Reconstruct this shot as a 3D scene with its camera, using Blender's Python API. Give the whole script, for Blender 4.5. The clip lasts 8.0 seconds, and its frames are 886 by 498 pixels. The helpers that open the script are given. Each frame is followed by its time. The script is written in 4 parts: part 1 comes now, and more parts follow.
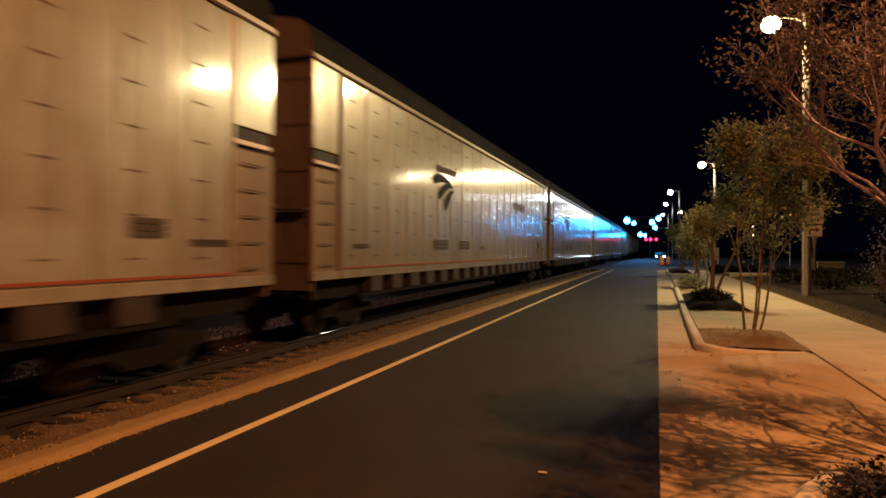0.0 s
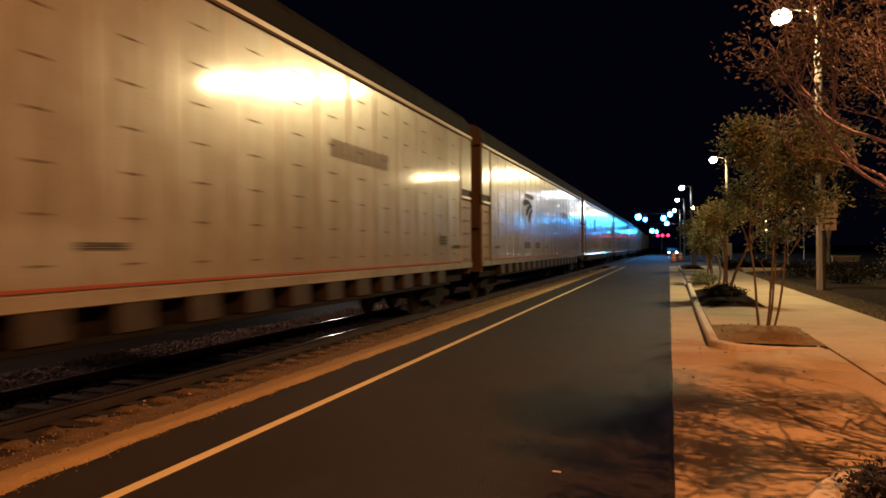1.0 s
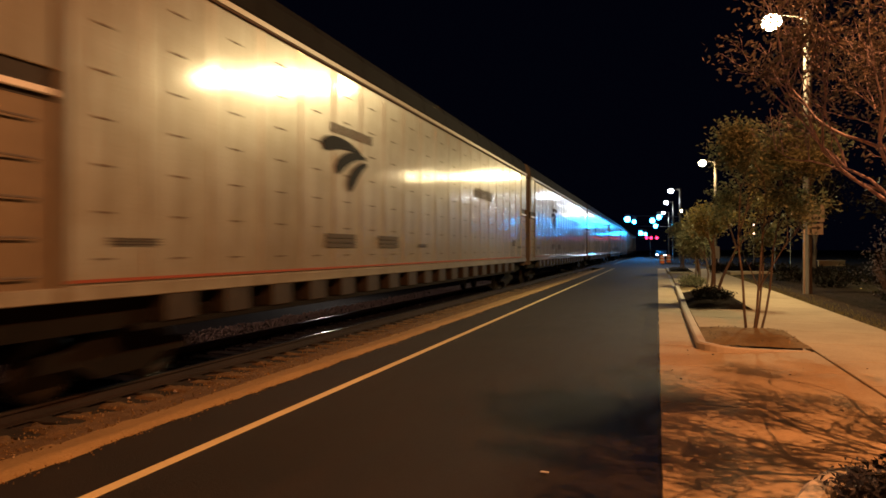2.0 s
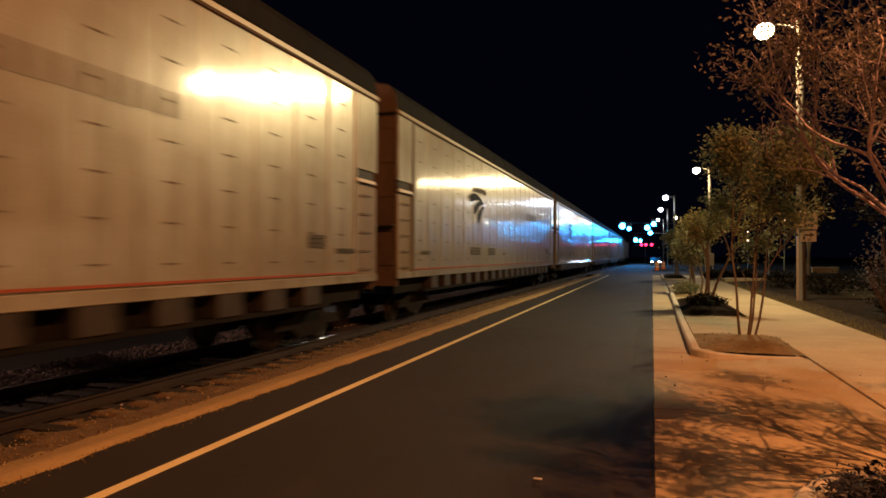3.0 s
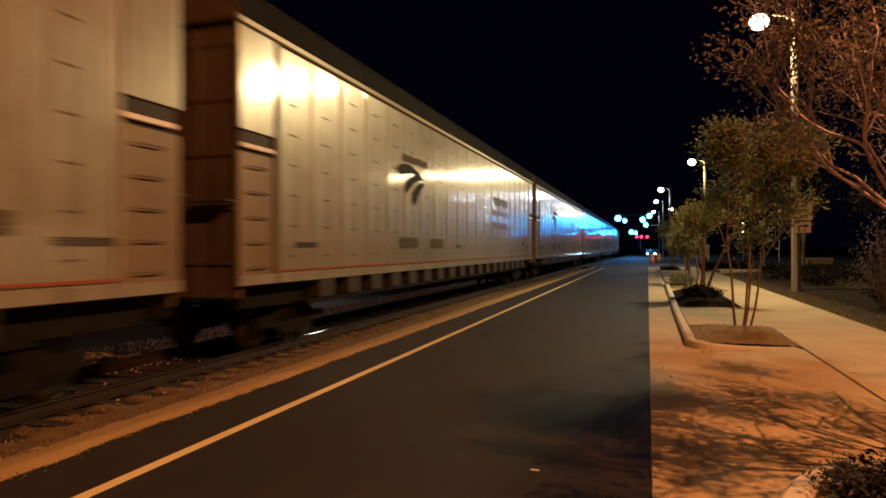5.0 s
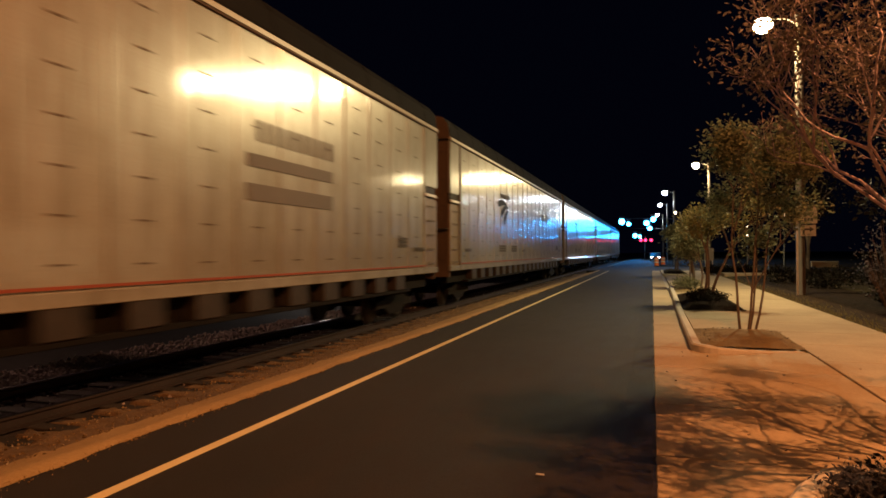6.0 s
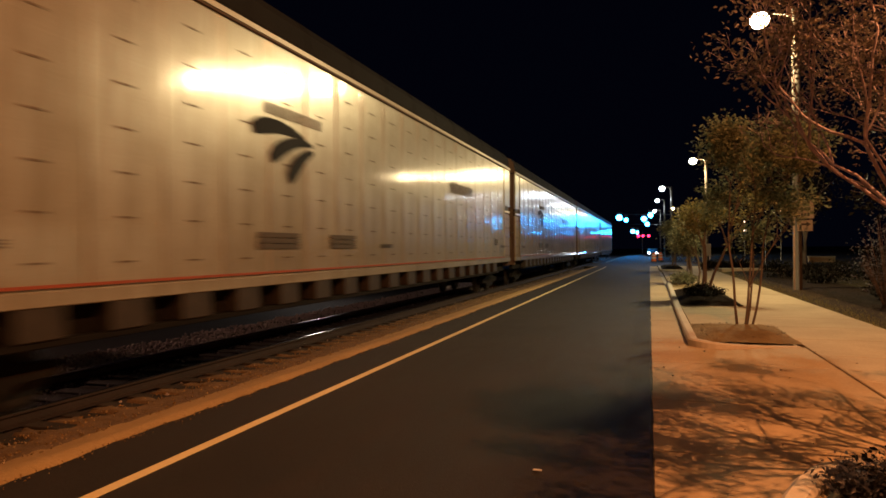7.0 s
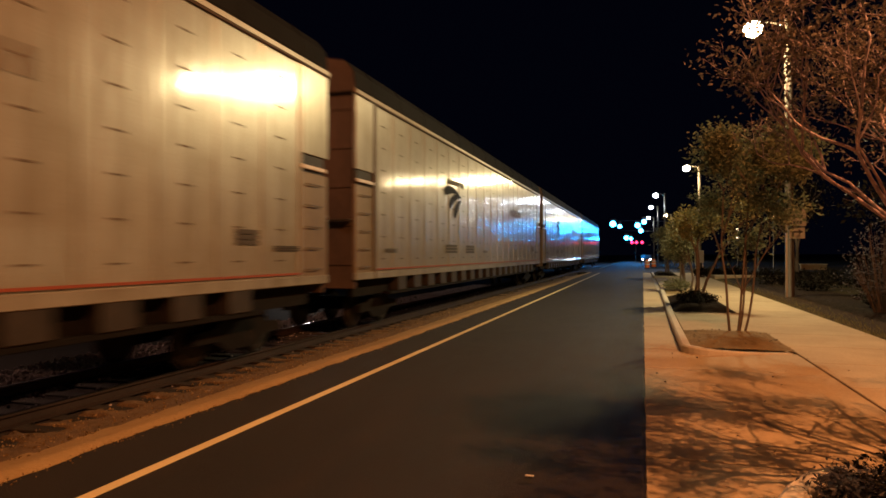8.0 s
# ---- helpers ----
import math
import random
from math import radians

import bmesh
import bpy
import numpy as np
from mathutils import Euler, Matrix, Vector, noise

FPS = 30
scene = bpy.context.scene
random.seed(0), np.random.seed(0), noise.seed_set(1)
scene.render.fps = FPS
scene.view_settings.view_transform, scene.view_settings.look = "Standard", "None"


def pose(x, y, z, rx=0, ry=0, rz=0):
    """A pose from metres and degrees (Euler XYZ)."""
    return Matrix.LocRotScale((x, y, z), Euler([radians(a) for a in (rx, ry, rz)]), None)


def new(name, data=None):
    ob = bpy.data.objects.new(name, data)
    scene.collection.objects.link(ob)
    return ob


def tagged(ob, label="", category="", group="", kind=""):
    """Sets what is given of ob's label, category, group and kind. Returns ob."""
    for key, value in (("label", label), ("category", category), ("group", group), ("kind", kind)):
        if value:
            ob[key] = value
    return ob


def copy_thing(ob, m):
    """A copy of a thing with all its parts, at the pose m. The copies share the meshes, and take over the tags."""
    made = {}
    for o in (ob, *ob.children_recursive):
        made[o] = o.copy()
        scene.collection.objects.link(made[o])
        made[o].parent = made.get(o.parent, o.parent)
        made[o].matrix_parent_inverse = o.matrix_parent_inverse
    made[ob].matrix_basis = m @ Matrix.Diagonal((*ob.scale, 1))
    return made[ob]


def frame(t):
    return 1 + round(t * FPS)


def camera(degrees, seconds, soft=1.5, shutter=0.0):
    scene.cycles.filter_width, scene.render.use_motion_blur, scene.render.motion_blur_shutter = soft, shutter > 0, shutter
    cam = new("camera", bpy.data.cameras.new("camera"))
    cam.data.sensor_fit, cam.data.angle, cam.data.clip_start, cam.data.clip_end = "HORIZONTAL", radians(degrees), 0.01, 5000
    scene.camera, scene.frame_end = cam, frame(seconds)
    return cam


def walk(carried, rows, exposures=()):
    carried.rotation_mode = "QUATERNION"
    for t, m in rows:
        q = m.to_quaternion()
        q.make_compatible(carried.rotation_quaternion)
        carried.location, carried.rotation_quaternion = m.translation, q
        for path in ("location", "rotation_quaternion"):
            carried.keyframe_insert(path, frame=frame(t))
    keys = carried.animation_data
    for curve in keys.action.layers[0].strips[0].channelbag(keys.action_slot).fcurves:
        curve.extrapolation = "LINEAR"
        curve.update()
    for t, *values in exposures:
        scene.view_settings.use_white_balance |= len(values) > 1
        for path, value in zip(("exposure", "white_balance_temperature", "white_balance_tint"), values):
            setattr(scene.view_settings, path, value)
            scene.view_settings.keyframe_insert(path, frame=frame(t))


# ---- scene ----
cam = camera(70.0, 8.0, soft=1.65, shutter=0.5)
PATH = [
    (0.0, pose(-0.007, -0.019, 1.652, 90.120, -0.187, 18.680)),
    (0.5, pose(-0.013, -0.020, 1.645, 90.145, 0.132, 19.045)),
    (1.0, pose(-0.004, -0.027, 1.664, 90.050, 0.631, 19.653)),
    (1.5, pose(-0.022, -0.000, 1.657, 89.872, 0.282, 19.124)),
    (3.0, pose(-0.002, -0.004, 1.652, 90.615, -0.149, 18.298)),
    (3.5, pose(0.000, -0.000, 1.650, 90.310, 0.000, 17.963)),
    (4.0, pose(-0.005, -0.005, 1.642, 90.178, 0.123, 18.059)),
    (4.5, pose(-0.003, 0.012, 1.643, 89.896, 0.191, 17.822)),
    (6.0, pose(-0.010, -0.011, 1.652, 90.340, 0.264, 18.267)),
    (6.5, pose(-0.011, 0.002, 1.650, 90.022, 0.200, 18.075)),
    (7.0, pose(-0.003, -0.000, 1.649, 90.032, 0.512, 18.061)),
    (7.5, pose(-0.005, 0.021, 1.640, 90.243, 0.500, 17.501)),
    (8.0, pose(-0.002, 0.013, 1.642, 90.484, 0.091, 17.522)),
]
walk(cam, PATH)

# ---- light ----
world = bpy.data.worlds.new("night_sky")
scene.world = world
world.use_nodes = True
world.node_tree.nodes["Background"].inputs[0].default_value = (0.10, 0.12, 0.40, 1)
world.node_tree.nodes["Background"].inputs[1].default_value = 0.0065
scene.view_settings.exposure = 0.0

SODIUM = (1.0, 0.36, 0.115)
AMBER = (1.0, 0.78, 0.40)
COOL = (0.75, 0.88, 1.0)


def lamp(x, y, z, colour, watts, radius):
    d = bpy.data.lights.new("bulb", "POINT")
    d.color, d.energy, d.shadow_soft_size = colour, watts, radius
    ob = new("bulb", d)
    ob.location = (x, y, z)
    return ob


# street lamps: head x, y, height of the lens, colour, watts
STREET = [
    (5.35, 2.95, 10.6, SODIUM, 7300, "sodium"),
    (3.87, 25.4, 10.0, AMBER, 4600, "amber"),
    (3.97, 64.0, 9.9, AMBER, 3200, "amber"),
    (1.64, 88.0, 9.5, COOL, 450, "cool"),
    (1.40, 116.0, 9.9, COOL, 450, "cool"),
    (1.20, 147.0, 9.8, COOL, 450, "cool"),
    (4.30, 132.0, 9.4, AMBER, 900, "amber"),
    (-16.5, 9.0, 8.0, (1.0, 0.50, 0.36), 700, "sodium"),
]
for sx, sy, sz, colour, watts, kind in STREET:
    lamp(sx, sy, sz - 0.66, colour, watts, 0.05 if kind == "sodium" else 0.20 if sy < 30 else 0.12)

PATH_LAMP = (-17.5, 31.0, 2.6)      # low lamp beyond the track; the rail glints in its light
lamp(PATH_LAMP[0], PATH_LAMP[1], PATH_LAMP[2], (1.0, 0.88, 0.78), 420, 0.12)

# ---- materials ----


def mat(name, rough=0.6, metal=0.0, spec=0.5):
    m = bpy.data.materials.new(name)
    m.use_nodes = True
    nt = m.node_tree
    b = nt.nodes["Principled BSDF"]
    b.inputs["Roughness"].default_value = rough
    b.inputs["Metallic"].default_value = metal
    b.inputs["Specular IOR Level"].default_value = spec
    return m, nt, b


def coords(nt, kind="Object", scale=(1, 1, 1)):
    tc = nt.nodes.new("ShaderNodeTexCoord")
    mp = nt.nodes.new("ShaderNodeMapping")
    mp.inputs["Scale"].default_value = scale
    nt.links.new(tc.outputs[kind], mp.inputs[0])
    return mp.outputs[0]


def noise_tex(nt, vec, scale, detail=6, rough=0.6):
    n = nt.nodes.new("ShaderNodeTexNoise")
    n.inputs["Scale"].default_value, n.inputs["Detail"].default_value, n.inputs["Roughness"].default_value = scale, detail, rough
    nt.links.new(vec, n.inputs["Vector"])
    return n.outputs["Fac"]


def ramp(nt, fac, stops):
    r = nt.nodes.new("ShaderNodeValToRGB")
    els = r.color_ramp.elements
    while len(els) < len(stops):
        els.new(0.5)
    for e, (p, c) in zip(els, stops):
        e.position, e.color = p, (*c, 1)
    nt.links.new(fac, r.inputs[0])
    return r.outputs[0]


def mix(nt, a, b, fac, mode="MIX"):
    m = nt.nodes.new("ShaderNodeMix")
    m.data_type, m.blend_type = "RGBA", mode
    for sock, v in ((m.inputs[0], fac), (m.inputs[6], a), (m.inputs[7], b)):
        if isinstance(v, bpy.types.NodeSocket):
            nt.links.new(v, sock)
        else:
            sock.default_value = v if isinstance(v, (int, float)) else (*v, 1)
    return m.outputs[2]


def bump(nt, b, height, strength, distance=0.01):
    n = nt.nodes.new("ShaderNodeBump")
    n.inputs["Strength"].default_value, n.inputs["Distance"].default_value = strength, distance
    nt.links.new(height, n.inputs["Height"])
    nt.links.new(n.outputs[0], b.inputs["Normal"])


def two_tone(name, dark, light, big, small, rough=0.8, metal=0.0, bumpy=0.3, depth=0.01, stretch=(1, 1, 1), spec=0.5, vary=0.0):
    """A surface with variation at two scales and a fine relief."""
    m, nt, b = mat(name, rough, metal, spec)
    v = coords(nt, "Object", stretch)
    f1, f2 = noise_tex(nt, v, big, 4), noise_tex(nt, v, small, 8, 0.7)
    mid = tuple((p + q) / 2 for p, q in zip(dark, light))
    c1 = ramp(nt, f1, [(0.3, dark), (0.7, light)])
    c2 = ramp(nt, f2, [(0.3, dark), (0.55, mid), (0.75, light)])
    c = mix(nt, c1, c2, 0.5)
    if vary:
        oi = nt.nodes.new("ShaderNodeObjectInfo")
        k = ramp(nt, oi.outputs["Random"], [(0.0, (1 - vary,) * 3), (1.0, (1 + vary,) * 3)])
        c = mix(nt, c, k, 1.0, "MULTIPLY")
    nt.links.new(c, b.inputs["Base Color"])
    bump(nt, b, f2, bumpy, depth)
    return m


def glow(name, colour, strength):
    m, nt, b = mat(name, 0.3)
    b.inputs["Base Color"].default_value = (*colour, 1)
    b.inputs["Emission Color"].default_value = (*colour, 1)
    b.inputs["Emission Strength"].default_value = strength
    return m


def plain(name, colour, rough=0.5, metal=0.0, spec=0.5):
    return two_tone(name, tuple(c * 0.8 for c in colour), tuple(min(1, c * 1.12) for c in colour), 1.5, 40, rough, metal, 0.08, 0.004, spec=spec)


def asphalt():
    m, nt, b = mat("worn_asphalt", 0.8, 0.0, 0.32)
    big = noise_tex(nt, coords(nt), 0.35, 4)
    patch = noise_tex(nt, coords(nt, "Object", (1.6, 0.5, 1)), 2.2, 6, 0.7)
    grain = noise_tex(nt, coords(nt), 40, 8, 0.75)
    c = ramp(nt, big, [(0.3, (0.0102, 0.0078, 0.0073)), (0.7, (0.0190, 0.0141, 0.0126))])
    c = mix(nt, c, ramp(nt, patch, [(0.3, (0.55, 0.55, 0.55)), (0.55, (1, 1, 1)), (0.75, (1.45, 1.42, 1.4))]), 0.8, "MULTIPLY")
    c = mix(nt, c, ramp(nt, grain, [(0.32, (0.3, 0.3, 0.3)), (0.5, (1, 1, 1)), (0.7, (2.1, 2.0, 1.9))]), 0.85, "MULTIPLY")
    nt.links.new(c, b.inputs["Base Color"])
    r = nt.nodes.new("ShaderNodeMapRange")
    r.inputs[3].default_value, r.inputs[4].default_value = 0.66, 0.92
    nt.links.new(patch, r.inputs[0])
    nt.links.new(r.outputs[0], b.inputs["Roughness"])
    bump(nt, b, grain, 0.8, 0.012)
    return m


def car_paint():
    m, nt, b = mat("car_side_paint", 0.45, 0.42, 0.3)
    v = coords(nt, "Object")
    streak = noise_tex(nt, coords(nt, "Object", (1.0, 5.0, 0.35)), 1.6, 5)
    fine = noise_tex(nt, v, 30, 6)
    big = noise_tex(nt, v, 0.8, 3)
    c = ramp(nt, streak, [(0.25, (0.35, 0.32, 0.26)), (0.5, (0.51, 0.495, 0.445)), (0.8, (0.61, 0.60, 0.56))])
    c = mix(nt, c, ramp(nt, fine, [(0.35, (0.75, 0.72, 0.68)), (0.6, (1, 1, 1))]), 0.5, "MULTIPLY")
    c = mix(nt, c, ramp(nt, big, [(0.35, (0.76, 0.71, 0.64)), (0.65, (1, 1, 1))]), 0.8, "MULTIPLY")
    oi = nt.nodes.new("ShaderNodeObjectInfo")
    c = mix(nt, c, ramp(nt, oi.outputs["Random"], [(0, (0.80, 0.78, 0.74)), (1, (1, 1, 1))]), 1.0, "MULTIPLY")
    nt.links.new(c, b.inputs["Base Color"])
    r = nt.nodes.new("ShaderNodeMapRange")
    r.inputs[3].default_value, r.inputs[4].default_value = 0.29, 0.42
    nt.links.new(streak, r.inputs[0])
    nt.links.new(r.outputs[0], b.inputs["Roughness"])
    b.inputs["Coat Weight"].default_value = 1.0
    b.inputs["Coat IOR"].default_value = 2.4
    b.inputs["Coat Roughness"].default_value = 0.10
    bump(nt, b, noise_tex(nt, coords(nt, "Object", (1, 1, 0.5)), 3, 3), 0.05, 0.008)
    return m


M = {
    "paint": car_paint(),
    "letter": plain("faded_lettering", (0.12, 0.095, 0.07), 0.6),
    # Post paint is darkened for the shade line beside the protruding corner post.
    "dirty": two_tone("shaded_dirty_post_paint", (0.06, 0.042, 0.025), (0.17, 0.13, 0.083), 1.2, 14, 0.55, 0.0, 0.2, 0.01, (1, 1, 0.3), spec=0.3),
    "render": two_tone("pale_rendered_wall", (0.50, 0.47, 0.42), (0.70, 0.67, 0.61), 0.4, 20, 0.9, 0.0, 0.2),
    "grimy": two_tone("grimy_end_paint", (0.12, 0.08, 0.048), (0.28, 0.21, 0.135), 1.0, 14, 0.5, 0.25, 0.15, 0.01, (1, 1, 0.3), spec=0.3),
    "cream": two_tone("dull_cream_paint", (0.26, 0.215, 0.145), (0.46, 0.40, 0.30), 0.8, 20, 0.42, 0.1, 0.1, spec=0.4),
    "slot": plain("dark_slot", (0.095, 0.07, 0.048), 0.8),
    "stripe": plain("red_stripe_paint", (0.25, 0.048, 0.014), 0.7),
    "logo": plain("dark_blue_vinyl", (0.012, 0.013, 0.016), 0.7, 0.0, 0.15),
    "placard": plain("grey_stencil", (0.055, 0.043, 0.032), 0.75),
    "rust": two_tone("brown_primer_steel", (0.042, 0.026, 0.016), (0.135, 0.082, 0.05), 1.2, 14, 0.55, 0.0, 0.3, 0.01, (1, 1, 0.4)),
    # Galvanised grey is darkened to near black so the lamps barely light the roof.
    "roofing": two_tone("darkened_galvanised_steel", (0.005, 0.0045, 0.004), (0.013, 0.0115, 0.010), 0.7, 12, 0.85, 0.0, 0.2, spec=0.12),
    "chord": two_tone("dull_chord_steel", (0.03, 0.024, 0.018), (0.07, 0.056, 0.042), 0.7, 20, 0.40, 0.1, 0.1),
    # Sill and underframe colours take in the shade below the car sides, besides grime.
    "sill": two_tone("shaded_grimy_sill_paint", (0.012, 0.010, 0.008), (0.052, 0.040, 0.032), 1.0, 12, 0.6, 0.0, 0.2, spec=0.25),
    "under": two_tone("shaded_grimy_steel", (0.004, 0.0035, 0.003), (0.014, 0.011, 0.009), 1.5, 18, 0.85, 0.0, 0.3, spec=0.12),
    "wheel": two_tone("worn_wheel_steel", (0.012, 0.010, 0.009), (0.04, 0.032, 0.026), 2, 20, 0.5, 0.5, 0.2),
    "white": plain("white_rail_paint", (0.72, 0.70, 0.66), 0.4),
    "rail": two_tone("rusty_rail_steel", (0.016, 0.010, 0.008), (0.05, 0.03, 0.022), 1.0, 20, 0.6, 0.3, 0.3),
    "railhead": plain("polished_rail_head", (0.62, 0.61, 0.59), 0.27, 1.0),
    "tie": two_tone("creosoted_timber", (0.012, 0.009, 0.007), (0.05, 0.034, 0.024), 1.5, 16, 0.8, 0.0, 0.6, 0.02, (0.25, 2, 2), vary=0.3),
    # Ballast and dirt colours hold the train's shadow over the track.
    "ballast": two_tone("shaded_fouled_ballast", (0.007, 0.005, 0.0045), (0.030, 0.022, 0.019), 1.1, 22, 0.9, 0.0, 1.0, 0.04),
    "stone": two_tone("ballast_stone", (0.26, 0.21, 0.20), (0.52, 0.44, 0.42), 4, 30, 0.9, 0.0, 0.5),
    "sand": two_tone("sandy_dirt", (0.26, 0.165, 0.066), (0.48, 0.32, 0.135), 0.9, 18, 0.92, 0.0, 0.7, 0.03),
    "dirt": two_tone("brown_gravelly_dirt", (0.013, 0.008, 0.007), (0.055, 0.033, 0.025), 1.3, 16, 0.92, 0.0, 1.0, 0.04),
    "border": two_tone("dark_brown_earth", (0.016, 0.010, 0.006), (0.055, 0.033, 0.017), 1.4, 18, 0.95, 0.0, 0.6, 0.02, spec=0.1),
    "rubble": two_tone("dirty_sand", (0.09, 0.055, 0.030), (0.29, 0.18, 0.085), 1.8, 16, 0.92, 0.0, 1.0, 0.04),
    "asphalt": asphalt(),
    "yellow": two_tone("yellow_road_paint", (0.55, 0.45, 0.23), (0.78, 0.66, 0.38), 1.2, 35, 0.6, 0.0, 0.2, 0.004),
    "concrete": two_tone("brushed_concrete", (0.29, 0.215, 0.13), (0.53, 0.42, 0.275), 0.7, 28, 0.85, 0.0, 0.25, 0.006, vary=0.06),
    "kerb": two_tone("kerb_concrete", (0.42, 0.37, 0.30), (0.60, 0.54, 0.46), 0.9, 30, 0.8, 0.0, 0.3, 0.006),
    "earth": two_tone("bare_earth_mulch", (0.14, 0.096, 0.045), (0.34, 0.24, 0.11), 1.8, 26, 0.95, 0.0, 1.0, 0.04),
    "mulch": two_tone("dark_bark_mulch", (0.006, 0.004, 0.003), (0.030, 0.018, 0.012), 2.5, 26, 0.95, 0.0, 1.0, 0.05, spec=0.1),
    # Lawn colour is sunk to near black so it stays unlit beyond the walk.
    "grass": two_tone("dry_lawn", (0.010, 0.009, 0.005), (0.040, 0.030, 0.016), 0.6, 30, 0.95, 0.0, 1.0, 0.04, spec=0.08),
    "bark_dull": two_tone("dull_brown_bark", (0.05, 0.036, 0.028), (0.15, 0.108, 0.08), 5, 40, 0.75, 0.0, 0.4, 0.01, (1, 1, 0.3)),
    "bark": two_tone("smooth_pinkish_bark", (0.32, 0.245, 0.29), (0.70, 0.56, 0.64), 5, 40, 0.7, 0.0, 0.4, 0.01, (1, 1, 0.3)),
    # Pole wood is darkened to carry the dim light on its lower part.
    "wood": two_tone("dimmed_weathered_wood", (0.032, 0.023, 0.016), (0.080, 0.057, 0.039), 1.5, 20, 0.8, 0.0, 0.5, 0.01, (4, 4, 0.3)),
    "steel": plain("galvanised_pole_steel", (0.50, 0.48, 0.44), 0.4, 0.5),
    "black": plain("black_housing", (0.02, 0.02, 0.02), 0.5),
    # White sheet is toned down for the shade that falls on the sign.
    "signwhite": plain("dimmed_white_sign_sheet", (0.40, 0.37, 0.33), 0.6),
    "signblack": plain("black_sign_ink", (0.015, 0.015, 0.015), 0.5),
    "orange": plain("orange_barrel_plastic", (0.75, 0.16, 0.03), 0.45),
    "dark_car": plain("dark_car_paint", (0.03, 0.03, 0.035), 0.2),
    "paper": plain("white_paper_scrap", (0.5, 0.49, 0.47), 0.7),
    "sodium": glow("sodium_lens", (1.0, 0.72, 0.36), 60),
    "amber": glow("amber_lens", (1.0, 0.80, 0.45), 60),
    "cool": glow("cool_lens", (0.8, 0.92, 1.0), 60),
    "teal": glow("green_signal_lens", (0.010, 0.34, 1.0), 240),
    "red": glow("red_signal_lens", (1.0, 0.02, 0.10), 7),
    "warmwhite": glow("globe_lens", (1.0, 0.72, 0.5), 4),
}


def leaf_material(name, dark, light, spec=0.5):
    m, nt, b = mat(name, 0.55, 0.0, spec)
    g = nt.nodes.new("ShaderNodeNewGeometry")
    c = ramp(nt, g.outputs["Random Per Island"], [(0.0, dark), (0.6, light), (1.0, tuple(v * 1.25 for v in light))])
    c = mix(nt, c, ramp(nt, noise_tex(nt, coords(nt), 40, 3), [(0.3, (0.7,) * 3), (0.7, (1,) * 3)]), 0.7, "MULTIPLY")
    nt.links.new(c, b.inputs["Base Color"])
    tr, mx = nt.nodes.new("ShaderNodeBsdfTranslucent"), nt.nodes.new("ShaderNodeMixShader")
    nt.links.new(c, tr.inputs["Color"])
    mx.inputs[0].default_value = 0.45
    nt.links.new(b.outputs[0], mx.inputs[1])
    nt.links.new(tr.outputs[0], mx.inputs[2])
    nt.links.new(mx.outputs[0], nt.nodes["Material Output"].inputs["Surface"])
    return m


M["grit"] = leaf_material("sandy_grit", (0.26, 0.165, 0.07), (0.46, 0.30, 0.13))
M["leaf"] = leaf_material("green_leaf", (0.08, 0.094, 0.052), (0.21, 0.22, 0.125))
M["leaf_red"] = leaf_material("reddish_leaf", (0.09, 0.070, 0.056), (0.22, 0.175, 0.135))
# Leaf colour is sunk to near black where little lamp light should show.
M["leaf_dark"] = leaf_material("darkened_shrub_leaf", (0.005, 0.0045, 0.0035), (0.015, 0.012, 0.008), 0.15)
M["leaf_dusk"] = leaf_material("dusky_leaf", (0.035, 0.033, 0.040), (0.11, 0.105, 0.125))
M["leaf_yellow"] = leaf_material("yellowish_leaf", (0.12, 0.11, 0.035), (0.27, 0.23, 0.085))

# ---- mesh helpers ----


def part(name, bm, material, parent=None, label="", smooth=False, at=None):
    me = bpy.data.meshes.new(name)
    bm.to_mesh(me)
    bm.free()
    for m in material if isinstance(material, (list, tuple)) else [material]:
        me.materials.append(m)
    if smooth:
        for p in me.polygons:
            p.use_smooth = True
    return share(name, me, parent, label, at)


def share(name, me, parent=None, label="", at=None):
    ob = new(name, me)
    if parent:
        ob.parent = parent
    if label:
        ob["label"] = label
    if at is not None:
        ob.matrix_basis = at if isinstance(at, Matrix) else Matrix.Translation(at)
    return ob


def thing(name, label, category, group="", at=(0, 0, 0), kind=""):
    ob = new(name)
    ob.location = at
    return tagged(ob, label, category, group, kind)


def box(bm, x0, x1, y0, y1, z0, z1, bevel=0.0, mi=0):
    vs = [bm.verts.new((x, y, z)) for z in (z0, z1) for y in (y0, y1) for x in (x0, x1)]
    fs = [bm.faces.new([vs[i] for i in q]) for q in ((0, 2, 3, 1), (4, 5, 7, 6), (0, 1, 5, 4), (2, 6, 7, 3), (0, 4, 6, 2), (1, 3, 7, 5))]
    for f in fs:
        f.material_index = mi
    if bevel:
        es = list({e for f in fs for e in f.edges})
        r = bmesh.ops.bevel(bm, geom=es, offset=bevel, segments=1, affect="EDGES", profile=0.5)
        for f in r["faces"]:
            f.material_index = mi
    return bm


